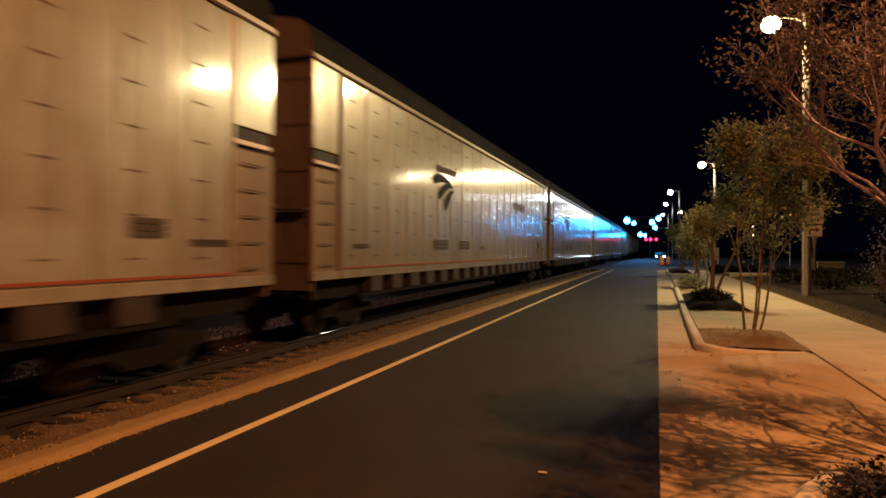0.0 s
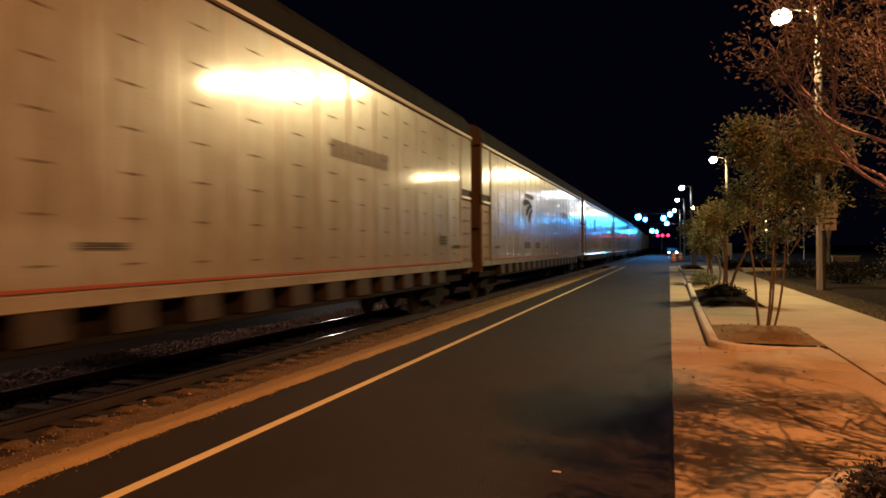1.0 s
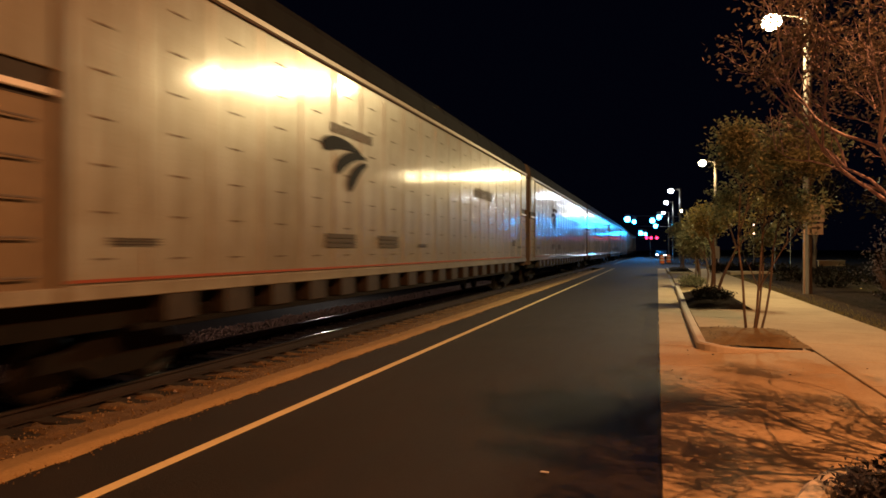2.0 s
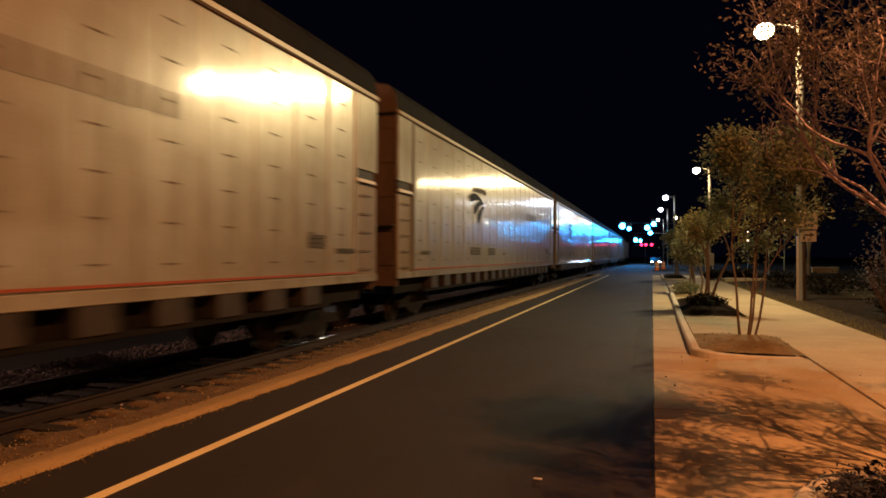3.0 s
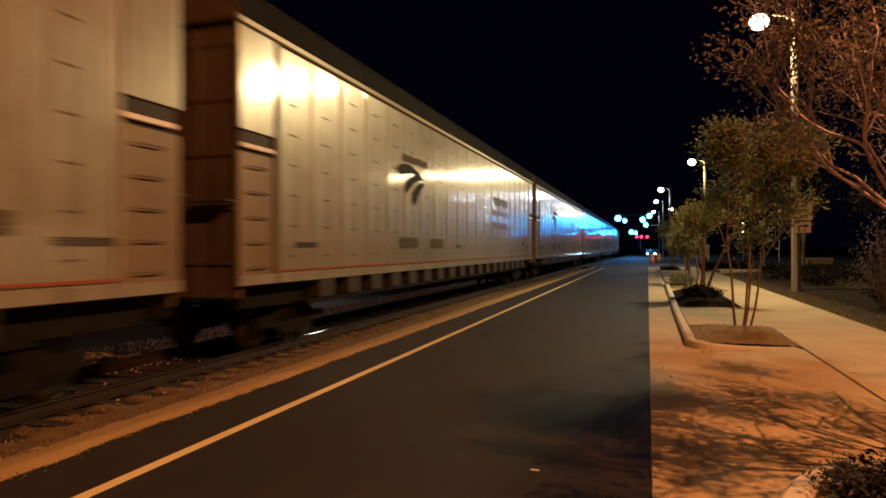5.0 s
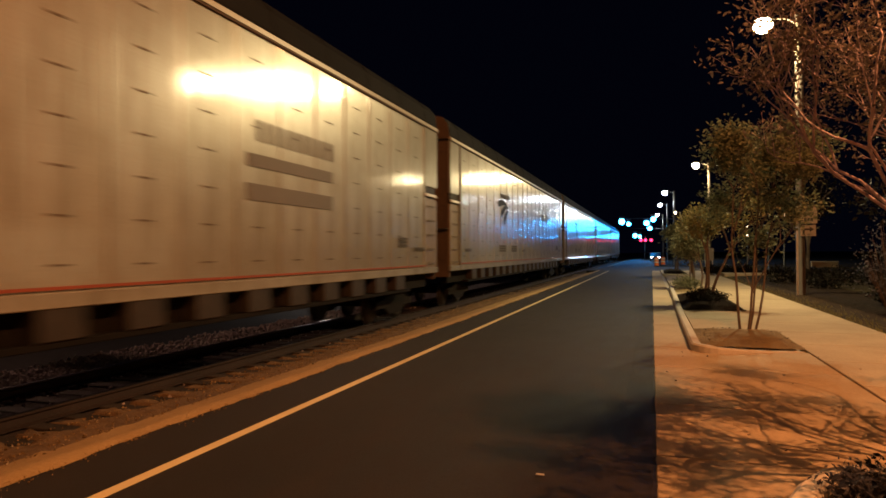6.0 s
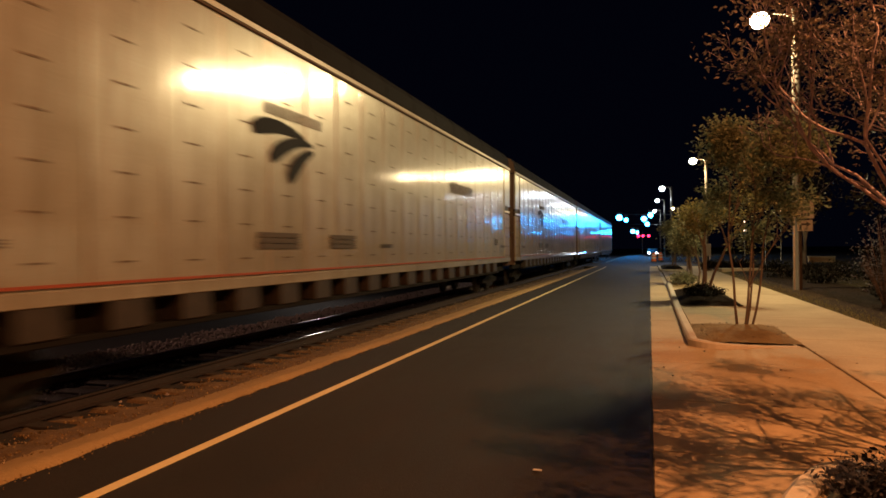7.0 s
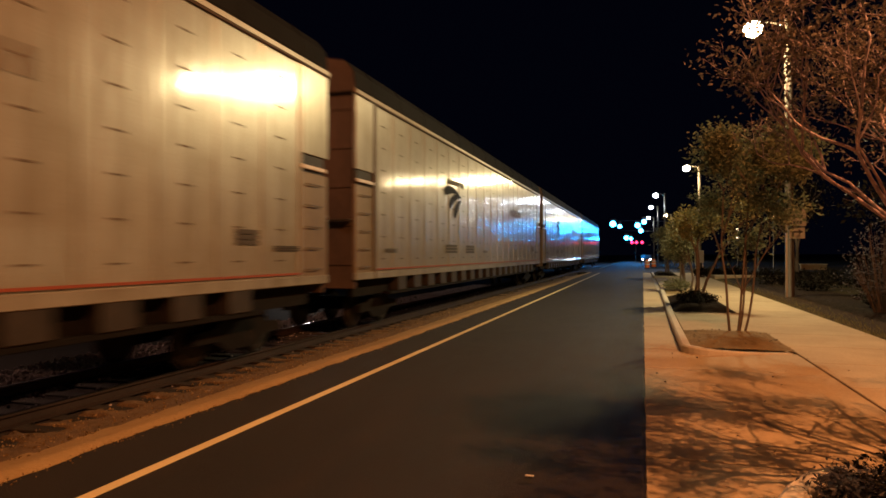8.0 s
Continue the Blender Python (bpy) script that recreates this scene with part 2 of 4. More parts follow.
def tube(bm, pts, radii, sides=7, mi=0, cap=True):
    """A tapered tube along points."""
    rings = []
    for i, (p, r) in enumerate(zip(pts, radii)):
        p = Vector(p)
        d = Vector(pts[min(i + 1, len(pts) - 1)]) - Vector(pts[max(i - 1, 0)])
        d = d.normalized() if d.length > 1e-6 else Vector((0, 0, 1))
        a = d.cross(Vector((0.31, 0.95, 0.05)))
        if a.length < 0.05:
            a = d.cross(Vector((1, 0, 0)))
        a.normalize()
        b = d.cross(a)
        rings.append([bm.verts.new(p + (a * math.cos(k * 2 * math.pi / sides) + b * math.sin(k * 2 * math.pi / sides)) * r) for k in range(sides)])
    for r0, r1 in zip(rings, rings[1:]):
        for k in range(sides):
            f = bm.faces.new((r0[k], r0[(k + 1) % sides], r1[(k + 1) % sides], r1[k]))
            f.material_index, f.smooth = mi, True
    if cap:
        for r in (rings[0], rings[-1]):
            bm.faces.new(r).material_index = mi
    return bm


def extrude_y(bm, profile, y0, y1, mi=None, closed=True):
    """A cross-section of (x, z) points drawn out along y; mi gives a material for each side."""
    a = [bm.verts.new((x, y0, z)) for x, z in profile]
    b = [bm.verts.new((x, y1, z)) for x, z in profile]
    n = len(profile)
    for i in range(n if closed else n - 1):
        j = (i + 1) % n
        f = bm.faces.new((a[i], a[j], b[j], b[i]))
        if mi:
            f.material_index = mi[i]
    if closed:
        bm.faces.new(a)
        bm.faces.new(b[::-1])
    return bm


def fix(bm):
    bmesh.ops.recalc_face_normals(bm, faces=bm.faces[:])
    return bm


def B():
    return bmesh.new()

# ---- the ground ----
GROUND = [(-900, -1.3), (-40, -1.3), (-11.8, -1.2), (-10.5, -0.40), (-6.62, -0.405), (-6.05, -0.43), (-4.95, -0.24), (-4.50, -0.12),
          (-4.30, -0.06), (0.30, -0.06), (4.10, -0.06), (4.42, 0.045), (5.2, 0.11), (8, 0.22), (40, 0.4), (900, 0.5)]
# 0 beyond the track too: the darkened ballast stands for unlit ground.
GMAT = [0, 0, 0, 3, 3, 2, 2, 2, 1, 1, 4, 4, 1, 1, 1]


def build_ground():
    me = bpy.data.meshes.new("ground")
    ys = [-400, -60] + [-20 + i * 0.5 for i in range(161)] + [70, 90, 120, 170, 300, 700, 1800]
    verts, faces, mats = [], [], []
    n = len(GROUND)
    for y in ys:
        for i, (x, z) in enumerate(GROUND):
            w = 0.0
            if 4 <= i <= 7 and -20 < y < 60:
                w = noise.noise((y * 0.7, i * 3.1, 0)) * 0.07 + noise.noise((y * 2.3, i * 5.7, 4)) * 0.04
            verts.append((x + w, y, z + w * 0.25))
    for r in range(len(ys) - 1):
        for i in range(n - 1):
            faces.append((r * n + i, r * n + i + 1, (r + 1) * n + i + 1, (r + 1) * n + i))
            mats.append(GMAT[i])
    me.from_pydata(verts, [], faces)
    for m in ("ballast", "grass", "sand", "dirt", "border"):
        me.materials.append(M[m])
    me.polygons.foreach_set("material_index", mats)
    me.polygons.foreach_set("use_smooth", [True] * len(mats))
    tagged(new("ground", me), "dark ground with ballast, a sandy verge and dry lawn", "ground", kind="structure")


build_ground()

road = part("road", box(B(), -4.50, 0.0, -40, 58, -0.3, 0.0), M["asphalt"])
tagged(road, "dark worn asphalt road beside the railway", "road", kind="structure")
cross = part("cross_road", box(box(B(), -5.6, 40, 58, 74, -0.3, 0.0), -4.6, 0.4, 74, 400, -0.3, -0.004), M["asphalt"])
tagged(cross, "dark asphalt side street and road beyond", "road", kind="structure")


def asphalt_lip():
    me = bpy.data.meshes.new("asphalt_edge")
    vs, fs = [], []
    for j in range(420):
        y = -6 + j * 0.12
        e = 0.016 + 0.016 * noise.noise((y * 1.3, 5, 2)) + 0.012 * noise.noise((y * 5.0, 1, 7))
        vs += [(-0.30, y, 0.0005), (e - 0.03, y, 0.019), (e, y, 0.012)]
        if j:
            b = j * 3
            fs += [(b - 3, b - 2, b + 1, b), (b - 2, b - 1, b + 2, b + 1)]
    me.from_pydata(vs, [], fs)
    me.materials.append(M["asphalt"])
    tagged(new("asphalt_edge", me), "uneven edge of the asphalt against the pavement", "road edge", kind="structure")


asphalt_lip()
line = part("yellow_line", box(B(), -3.655, -3.55, -30, 57, 0.0005, 0.004), M["yellow"])
tagged(line, "worn yellow edge line painted on asphalt", "road marking", kind="structure")
tagged(part("paper_scrap", fix(box(B(), -0.84, -0.775, 4.665, 4.695, 0.001, 0.008, 0.003)), M["paper"]), "small white scrap of paper lying on asphalt", "litter")


def slab(x0, x1, y0, y1, z, parent, name="slab"):
    part(name, fix(box(B(), x0 + 0.004, x1 - 0.004, y0 + 0.004, y1 - 0.004, z - 0.14, z, 0.008)), M["concrete"], parent)


def build_walk():
    pave = part("pavement", box(B(), 0.005, 4.36, -15, 57.9, -0.2, -0.05), M["kerb"])
    tagged(pave, "pale concrete pavement beside the road, laid in slabs", "pavement", kind="structure")
    y = -15.0
    while y < 57.5:
        if not 3 <= y < 12:
            slab(0.01, 0.62, y, min(y + 3.0, 57.8), 0.012, pave)
        y += 3.0
    for y0, y1 in ((5.38, 7.2), (7.2, 9.6), (9.6, 11.5)):
        slab(0.01, 2.38, y0, y1, 0.014, pave)
    slab(0.01, 0.62, 11.5, 12.0, 0.014, pave)
    slab(0.01, 0.72, 3.0, 4.36, 0.014, pave)
    for k in range(8):
        slab(0.62, 2.38, -15.0 + 2 * k, -13.0 + 2 * k, 0.014, pave)
    slab(0.01, 1.40, 4.36, 5.38, 0.014, pave)
    y = -15.0
    while y < 57.5:
        slab(2.39, 4.34, y, min(y + 1.83, 57.8), 0.026, pave)
        y += 1.83
    for y0, y1 in ((14.16, 16.3), (16.3, 18.5), (24.8, 26.8), (29.6, 31), (31, 36), (36, 41), (41, 46), (55.5, 57.8)):
        slab(0.80, 2.38, y0, y1, 0.05, pave)


build_walk()


def kerb_run(points, drops=(), name="kerb", label="rounded concrete kerb round a planting bed"):
    """A kerb with a rounded top along points in the plan."""
    bm = B()
    prof = [(-0.08, -0.14), (-0.08, 0.10), (-0.055, 0.135), (0.05, 0.14), (0.08, 0.115), (0.08, -0.14)]
    rings = []
    for i, p in enumerate(points):
        a, c = Vector(points[max(i - 1, 0)]), Vector(points[min(i + 1, len(points) - 1)])
        d = (c - a).normalized()
        nrm = Vector((d.y, -d.x))
        rings.append([bm.verts.new((p[0] - nrm.x * u, p[1] - nrm.y * u, z)) for u, z in [(u, z - (drops[i] if i < len(drops) and z > 0 else 0)) for u, z in prof]])
    for r0, r1 in zip(rings, rings[1:]):
        for k in range(len(prof)):
            bm.faces.new((r0[k], r0[(k + 1) % len(prof)], r1[(k + 1) % len(prof)], r1[k]))
    bm.faces.new(rings[0])
    bm.faces.new(rings[-1])
    tagged(part(name, fix(bm), M["kerb"]), label, "kerb", kind="structure")


def arc(cx, cy, r, a0, a1, n=6):
    return [(cx + r * math.cos(radians(a0 + (a1 - a0) * i / n)), cy + r * math.sin(radians(a0 + (a1 - a0) * i / n))) for i in range(n + 1)]


kerb_run([(2.30, 11.60), (1.85, 11.40), (1.45, 11.20), (1.18, 11.06)] + arc(1.03, 11.36, 0.35, 262, 180) + [(0.68, 14), (0.69, 18), (0.73, 22), (0.77, 26), (0.80, 30.4)], [0.118, 0.10, 0.07, 0.04, 0.02, 0.01])
kerb_run([(0.78, 1.0), (0.78, 4.1), (0.83, 4.38), (1.00, 4.80), (1.18, 5.12), (1.42, 5.30), (2.36, 5.34)], [0.05] * 7)
kerb_run([(2.3, 46.0), (1.2, 46.0)] + arc(1.15, 46.4, 0.4, 262, 180, 4) + [(0.75, 50), (0.75, 55.4)])


def bed(name, x0, x1, y0, y1, z, material, label, rise=0.06, seed=1):
    me = bpy.data.meshes.new(name)
    nx, ny = 26, int(26 * (y1 - y0) / (x1 - x0)) + 2
    vs = []
    for j in range(ny):
        for i in range(nx):
            u, v = i / (nx - 1), j / (ny - 1)
            h = rise * min(1, 5 * min(u, 1 - u, v, 1 - v)) + 0.02 * noise.noise((i * 0.7, j * 0.7, seed)) + 0.015 * noise.noise((i * 2.1, j * 2.1, seed))
            vs.append((x0 + (x1 - x0) * u, y0 + (y1 - y0) * v, z + h))
    fs = [(j * nx + i, j * nx + i + 1, (j + 1) * nx + i + 1, (j + 1) * nx + i) for j in range(ny - 1) for i in range(nx - 1)]
    me.from_pydata(vs, [], fs)
    me.materials.append(material)
    for p in me.polygons:
        p.use_smooth = True
    tagged(new(name, me), label, "planting bed", kind="structure")


bed("earth_bed", 0.76, 2.37, 11.62, 14.15, 0.045, M["earth"], "bare brown earth in a kerbed planting bed", 0.08, 1)
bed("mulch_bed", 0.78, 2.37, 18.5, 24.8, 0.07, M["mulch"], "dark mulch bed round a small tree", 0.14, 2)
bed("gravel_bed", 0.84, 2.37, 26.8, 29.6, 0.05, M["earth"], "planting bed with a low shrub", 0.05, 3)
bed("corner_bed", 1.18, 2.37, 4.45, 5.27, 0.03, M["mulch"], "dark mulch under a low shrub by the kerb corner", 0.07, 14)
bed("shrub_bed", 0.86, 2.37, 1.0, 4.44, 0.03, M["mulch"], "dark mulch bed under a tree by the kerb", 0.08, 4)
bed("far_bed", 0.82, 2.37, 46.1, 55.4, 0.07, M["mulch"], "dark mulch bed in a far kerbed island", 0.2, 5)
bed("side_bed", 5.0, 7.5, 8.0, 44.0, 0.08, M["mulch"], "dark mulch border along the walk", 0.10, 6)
path = part("side_path", fix(box(B(), 4.37, 22, 43.6, 46.2, -0.1, 0.24, 0.01)), M["concrete"])
tagged(path, "pale concrete path across the lawn", "path", kind="structure")

# ---- the railway ----
TX, RZ = -7.80, -0.20
TIES = []      # outer end of each tie in the plan


def build_track():
    track = thing("railway_track", "railway track with dark timber ties and steel rails in ballast", "railway track")
    tie = fix(box(B(), -1.48, 1.48, -0.115, 0.115, -0.18, 0.0, 0.012))
    first = part("tie", tie, M["tie"], track, at=(TX, -11.88, RZ - 0.17))
    y = -11.88 + 0.53
    while y < 75:
        tx, ty = TX + random.uniform(-0.07, 0.05), y + random.uniform(-0.03, 0.03)
        TIES.append((tx + 1.48, ty))
        share("tie", first.data, track, at=pose(tx, ty, RZ - 0.17 + random.uniform(-0.012, 0.008), 0, 0, random.uniform(-1.2, 1.2)))
        y += 0.53
    prof = [(-0.07, -0.17), (-0.07, -0.155), (-0.012, -0.135), (-0.009, -0.05), (-0.036, -0.035), (-0.036, -0.006), (-0.026, 0.0),
            (0.026, 0.0), (0.036, -0.006), (0.036, -0.035), (0.009, -0.05), (0.012, -0.135), (0.07, -0.155), (0.07, -0.17)]
    mi = [0, 0, 0, 0, 0, 1, 1, 1, 0, 0, 0, 0, 0, 0]
    for s in (-0.755, 0.755):
        part("rail", fix(extrude_y(B(), prof, -250, 400, mi)), [M["rail"], M["railhead"]], track, at=(TX + s, 0, RZ))
    # loose stones between and beside the ties
    vs, fs = [], []
    for k in range(24000):
        u = random.random()
        heap = k >= 15000
        x = random.uniform(-10.45, -8.70) if heap else random.uniform(-9.5, -5.7)
        y = 1.5 + 38 * u * u
        z = -0.395 + random.uniform(-0.01, 0.03) - (0.02 if x < -9.6 else 0)
        if heap:
            z = -0.37 + random.uniform(0.0, 0.06) + 0.06 * noise.noise((y * 0.9, x * 2, 3))
        if x > -6.2:
            z += (x + 6.2) * 0.16
        if not heap and x > -8.3 and random.random() < 0.96:
            continue
        r = random.uniform(0.016, 0.036) * (1.5 if heap else 1)
        q = Euler((random.random() * 6, random.random() * 6, random.random() * 6)).to_matrix()
        b = len(vs)
        for d in ((1, 0, 0), (-1, 0, 0), (0, 1, 0), (0, -1, 0), (0, 0, 1), (0, 0, -1)):
            vs.append(tuple(Vector((x, y, z)) + q @ Vector(d) * r * random.uniform(0.6, 1.15)))
        fs += [(b + i, b + j, b + h) for i, j, h in ((0, 2, 4), (2, 1, 4), (1, 3, 4), (3, 0, 4), (2, 0, 5), (1, 2, 5), (3, 1, 5), (0, 3, 5))]
    me = bpy.data.meshes.new("ballast_stones")
    me.from_pydata(vs, [], fs)
    me.materials.append(M["stone"])
    tagged(new("ballast_stones", me), "loose crushed stone ballast between the ties", "ballast", kind="stuff")


build_track()


BANK = ([-7.00, -6.88, -6.30, -5.95, -5.50, -4.95, -4.62, -4.40], [-0.44, -0.368, -0.352, -0.315, -0.225, -0.095, 0.010, 0.013])


def sand_bank():
    """Sand heaped against the asphalt, running down between the tie ends."""
    ys = [-9 + 0.25 * i for i in range(40)] + [1 + 0.045 * i for i in range(620)] + [28.9 + 0.4 * i for i in range(75)]
    nx = 34
    vs = []
    for y in ys:
        edge = -4.41 + 0.05 * noise.noise((y * 0.5, 0, 9)) + 0.045 * noise.noise((y * 2.2, 3, 9)) + 0.03 * noise.noise((y * 6, 3, 2))
        near = min(TIES, key=lambda q: abs(q[1] - y))
        for i in range(nx):
            x = -7.05 + (edge + 7.05) * (i / (nx - 1)) ** 0.92
            z = float(np.interp(x, *BANK))
            rough = float(np.interp(x, [-6.9, -5.9, -5.3, -4.6], [1.0, 1.0, 0.35, 0.15]))
            z += rough * (0.020 * noise.noise((x * 3.1, y * 3.1, 2)) + 0.018 * noise.noise((x * 8, y * 8, 5)) + 0.012 * noise.noise((x * 19, y * 19, 7)))
            wob = 0.07 * noise.noise((x * 4, y * 4, 11)) + 0.04 * noise.noise((x * 11, y * 11, 3))
            if x + wob < near[0] + 0.03 and abs(y - near[1]) < 0.135 + wob * 0.6:
                z = min(z, -0.415)
            elif x < -6.82 + wob * 1.8:
                z -= 0.09
            if i == nx - 1:
                z = 0.0015
            vs.append((x, y, z))
    fs = [(j * nx + i, j * nx + i + 1, (j + 1) * nx + i + 1, (j + 1) * nx + i) for j in range(len(ys) - 1) for i in range(nx - 1)]
    me = bpy.data.meshes.new("sand_bank")
    me.from_pydata(vs, [], fs)
    me.polygons.foreach_set("use_smooth", [True] * len(fs))
    me.materials.append(M["sand"])
    me.materials.append(M["rubble"])
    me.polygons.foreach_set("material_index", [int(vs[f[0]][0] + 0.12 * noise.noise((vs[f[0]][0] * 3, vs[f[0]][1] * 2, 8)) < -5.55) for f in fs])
    tagged(new("sand_bank", me), "golden sand heaped along the asphalt and between the tie ends", "verge", kind="structure")


sand_bank()


def verge_grit():
    """Small grit on the rough sand between the tie ends."""
    rnd = random.Random(4)
    vs, fs = [], []
    for k in range(3600):
        x, u = -6.6 + 1.25 * rnd.random() ** 1.4, rnd.random()
        y = 1.5 + 30 * u * u
        z = float(np.interp(x, *BANK))
        if k >= 2400:
            # crumbs scattered off the sand's edge over the asphalt
            x, z = -4.45 + abs(rnd.gauss(0, 0.06)), 0.002
        r = rnd.uniform(0.006, 0.020) * (0.55 if k >= 2400 else 1.0)
        q = Euler((rnd.random() * 6, rnd.random() * 6, 0)).to_matrix()
        b = len(vs)
        for d in ((1, 0, -0.6), (-0.6, 0.9, -0.6), (-0.6, -0.9, -0.6), (0, 0, 1)):
            vs.append(tuple(Vector((x, y, z + r * 0.4)) + q @ Vector(d) * r * rnd.uniform(0.7, 1.2)))
        fs += [(b, b + 1, b + 3), (b + 1, b + 2, b + 3), (b + 2, b, b + 3), (b, b + 2, b + 1)]
    me = bpy.data.meshes.new("verge_grit")
    me.from_pydata(vs, [], fs)
    me.materials.append(M["grit"])
    tagged(new("verge_grit", me), "fine sandy grit along the track side", "gravel", kind="stuff")


verge_grit()

# ---- the train: one closed car, then its copies ----
LEN, BODY, HALF = 28.6, 27.25, 1.55
BAYS, END = 20, 1.10
BAY = (BODY - 2 * END) / BAYS
Z0, Z1 = 1.30, 5.56          # side panels, above the rail


def build_car():
    car = thing("rail_car", "long white closed auto-carrier rail car with a red stripe, dirty", "rail car", "cars of the train")
    h = BODY / 2
    core = B()
    box(core, -HALF, HALF - 0.06, -h + 0.12, h - 0.12, Z0 - 0.02, Z1 + 0.02)
    part("body", fix(core), M["sill"], car)
    # one ribbed side panel, with rows of slots
    me_bm = B()
    cols = []
    for i in range(65):
        u = i / 64
        x = 0.0029 * math.sin(u * 8 * math.pi) + 0.0007 * math.sin(u * 24 * math.pi + 0.6) + (0.004 if u < 0.02 or u > 0.98 else 0.0)
        cols.append([me_bm.verts.new((x, (u - 0.5) * BAY, z)) for z in (Z0, Z1)])
    for a, b in zip(cols, cols[1:]):
        f = me_bm.faces.new((a[0], b[0], b[1], a[1]))
        f.smooth = True
    me_bm.normal_update()
    first = slot = None
    for i in range(BAYS):
        at = (HALF - 0.045, -h + END + BAY * (i + 0.5), 0)
        if first is None:
            panel = first = part("side_panel", me_bm, M["paint"], car, "ribbed white side panel with rows of slots", at=at)
        else:
            panel = share("side_panel", first.data, car, "ribbed white side panel with rows of slots", at)
        for row in range(7):
            where = (0.004, -0.05, Z0 + 0.42 + row * 0.56)
            if slot is None:
                slot = part("slot", fix(box(B(), -0.006, 0.006, -0.12, 0.12, 0, 0.024)), M["slot"], panel, at=where)
            else:
                share("slot", slot.data, panel, at=where)
    # posts between the panels
    post = None
    for i in range(BAYS + 1):
        at = (HALF - 0.03, -h + END + BAY * i, 0)
        if post is None:
            post = part("side_post", fix(box(B(), -0.03, -0.002, -0.022, 0.022, Z0, Z1, 0.006)), M["paint"], car, at=at)
        else:
            share("side_post", post.data, car, at=at)
    # stripe, sill, pockets
    part("stripe", fix(box(B(), HALF - 0.04, HALF - 0.012, -h + END, h - END, Z0 + 0.158, Z0 + 0.195)), M["stripe"], car, "thin red stripe")
    part("side_sill", fix(box(B(), HALF - 0.10, HALF - 0.008, -h, h, Z0 - 0.05, Z0 + 0.12, 0.012)), M["paint"], car, "dirty white side sill")
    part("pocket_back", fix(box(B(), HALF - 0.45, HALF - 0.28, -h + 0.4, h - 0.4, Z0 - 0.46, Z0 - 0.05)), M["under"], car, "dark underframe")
    web = None
    for i in range(BAYS):
        y = -h + END + BAY * (i + 0.5)
        if abs(y) > h - 2.2:
            continue
        if web is None:
            web = part("sill_bracket", fix(box(B(), -0.26, 0.0, -0.31, 0.31, -0.38, 0.0, 0.015)), M["sill"], car, "grimy sill bracket, darkened for shade", at=(HALF - 0.03, y, Z0 - 0.04))
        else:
            share("sill_bracket", web.data, car, "grimy sill bracket, darkened for shade", (HALF - 0.03, y, Z0 - 0.04))
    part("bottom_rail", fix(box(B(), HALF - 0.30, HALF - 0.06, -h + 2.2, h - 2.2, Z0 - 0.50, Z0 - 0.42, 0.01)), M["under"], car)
    # top chord and arched roof
    part("top_chord", fix(extrude_y(B(), [(HALF - 0.05, Z1 - 0.02), (HALF + 0.02, Z1), (HALF + 0.03, Z1 + 0.08), (HALF - 0.05, Z1 + 0.13)], -h, h)), M["cream"], car, "cream top chord")
    part("roof_seam", fix(box(B(), HALF - 0.05, HALF + 0.004, -h, h, Z1 - 0.035, Z1 - 0.018)), M["slot"], car, "thin dark seam")
    prof = [(HALF - 0.02, Z1 + 0.17), (HALF - 0.07, Z1 + 0.52), (HALF - 0.27, Z1 + 0.76), (HALF - 0.75, Z1 + 0.86), (0, Z1 + 0.92), (-HALF + 0.75, Z1 + 0.86),
            (-HALF + 0.27, Z1 + 0.76), (-HALF + 0.07, Z1 + 0.52), (-HALF + 0.02, Z1 + 0.17), (-HALF + 0.02, Z1), (HALF - 0.08, Z1)]
    part("roof", fix(extrude_y(B(), prof, -h, h)), M["roofing"], car, "arched galvanised steel roof, darkened")
    rib = None
    for i in range(14):
        y = -h + 1 + i * (BODY - 2) / 13
        if rib is None:
            rb = B()
            outer = [(x * 1.004, z + 0.012) for x, z in prof[:9]]
            extrude_y(rb, outer + [(x, z - 0.02) for x, z in prof[8::-1]], -0.04, 0.04)
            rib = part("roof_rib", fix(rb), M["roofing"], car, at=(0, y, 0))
        else:
            share("roof_rib", rib.data, car, at=(0, y, 0))
    # ends: a white upper panel, an opening with a bar, rungs, brown doors
    for s in (-1, 1):
        y0, y1 = sorted((s * h, s * (h - END)))
        part("end_panel", fix(box(B(), HALF - 0.10, HALF - 0.02, y0 + 0.02 + (0.05 if s > 0 else 0), y1 - (0.09 if s < 0 else 0), 3.82, Z1, 0.01)), M["paint"], car, "white upper end panel")
        part("end_skirt", fix(box(B(), HALF - 0.12, HALF - 0.04, y0 + 0.02 + (0.05 if s > 0 else 0), y1 - (0.09 if s < 0 else 0), Z0, 3.46, 0.01)), M["grimy"], car, "grimy lower end panel")
        part("end_opening", fix(box(B(), HALF - 0.14, HALF - 0.10, y0 + 0.06, y1 - 0.12, 3.46, 3.82)), M["under"], car, "dark opening")
        part("grab_bar", fix(box(B(), HALF - 0.05, HALF + 0.01, y0 + 0.05, y1 - 0.12, 3.52, 3.60, 0.012)), M["white"], car, "white grab bar")
        for k in range(5):
            rung = B()
            tube(rung, [(HALF - 0.05, y0 + 0.25, 1.55 + k * 0.42), (HALF + 0.02, y0 + 0.27, 1.55 + k * 0.42), (HALF + 0.02, y0 + 0.73, 1.55 + k * 0.42), (HALF - 0.05, y0 + 0.75, 1.55 + k * 0.42)], [0.014] * 4, 6)
            part("ladder_rung", fix(rung), M["slot"], car)
        yp = y1 if s < 0 else y0
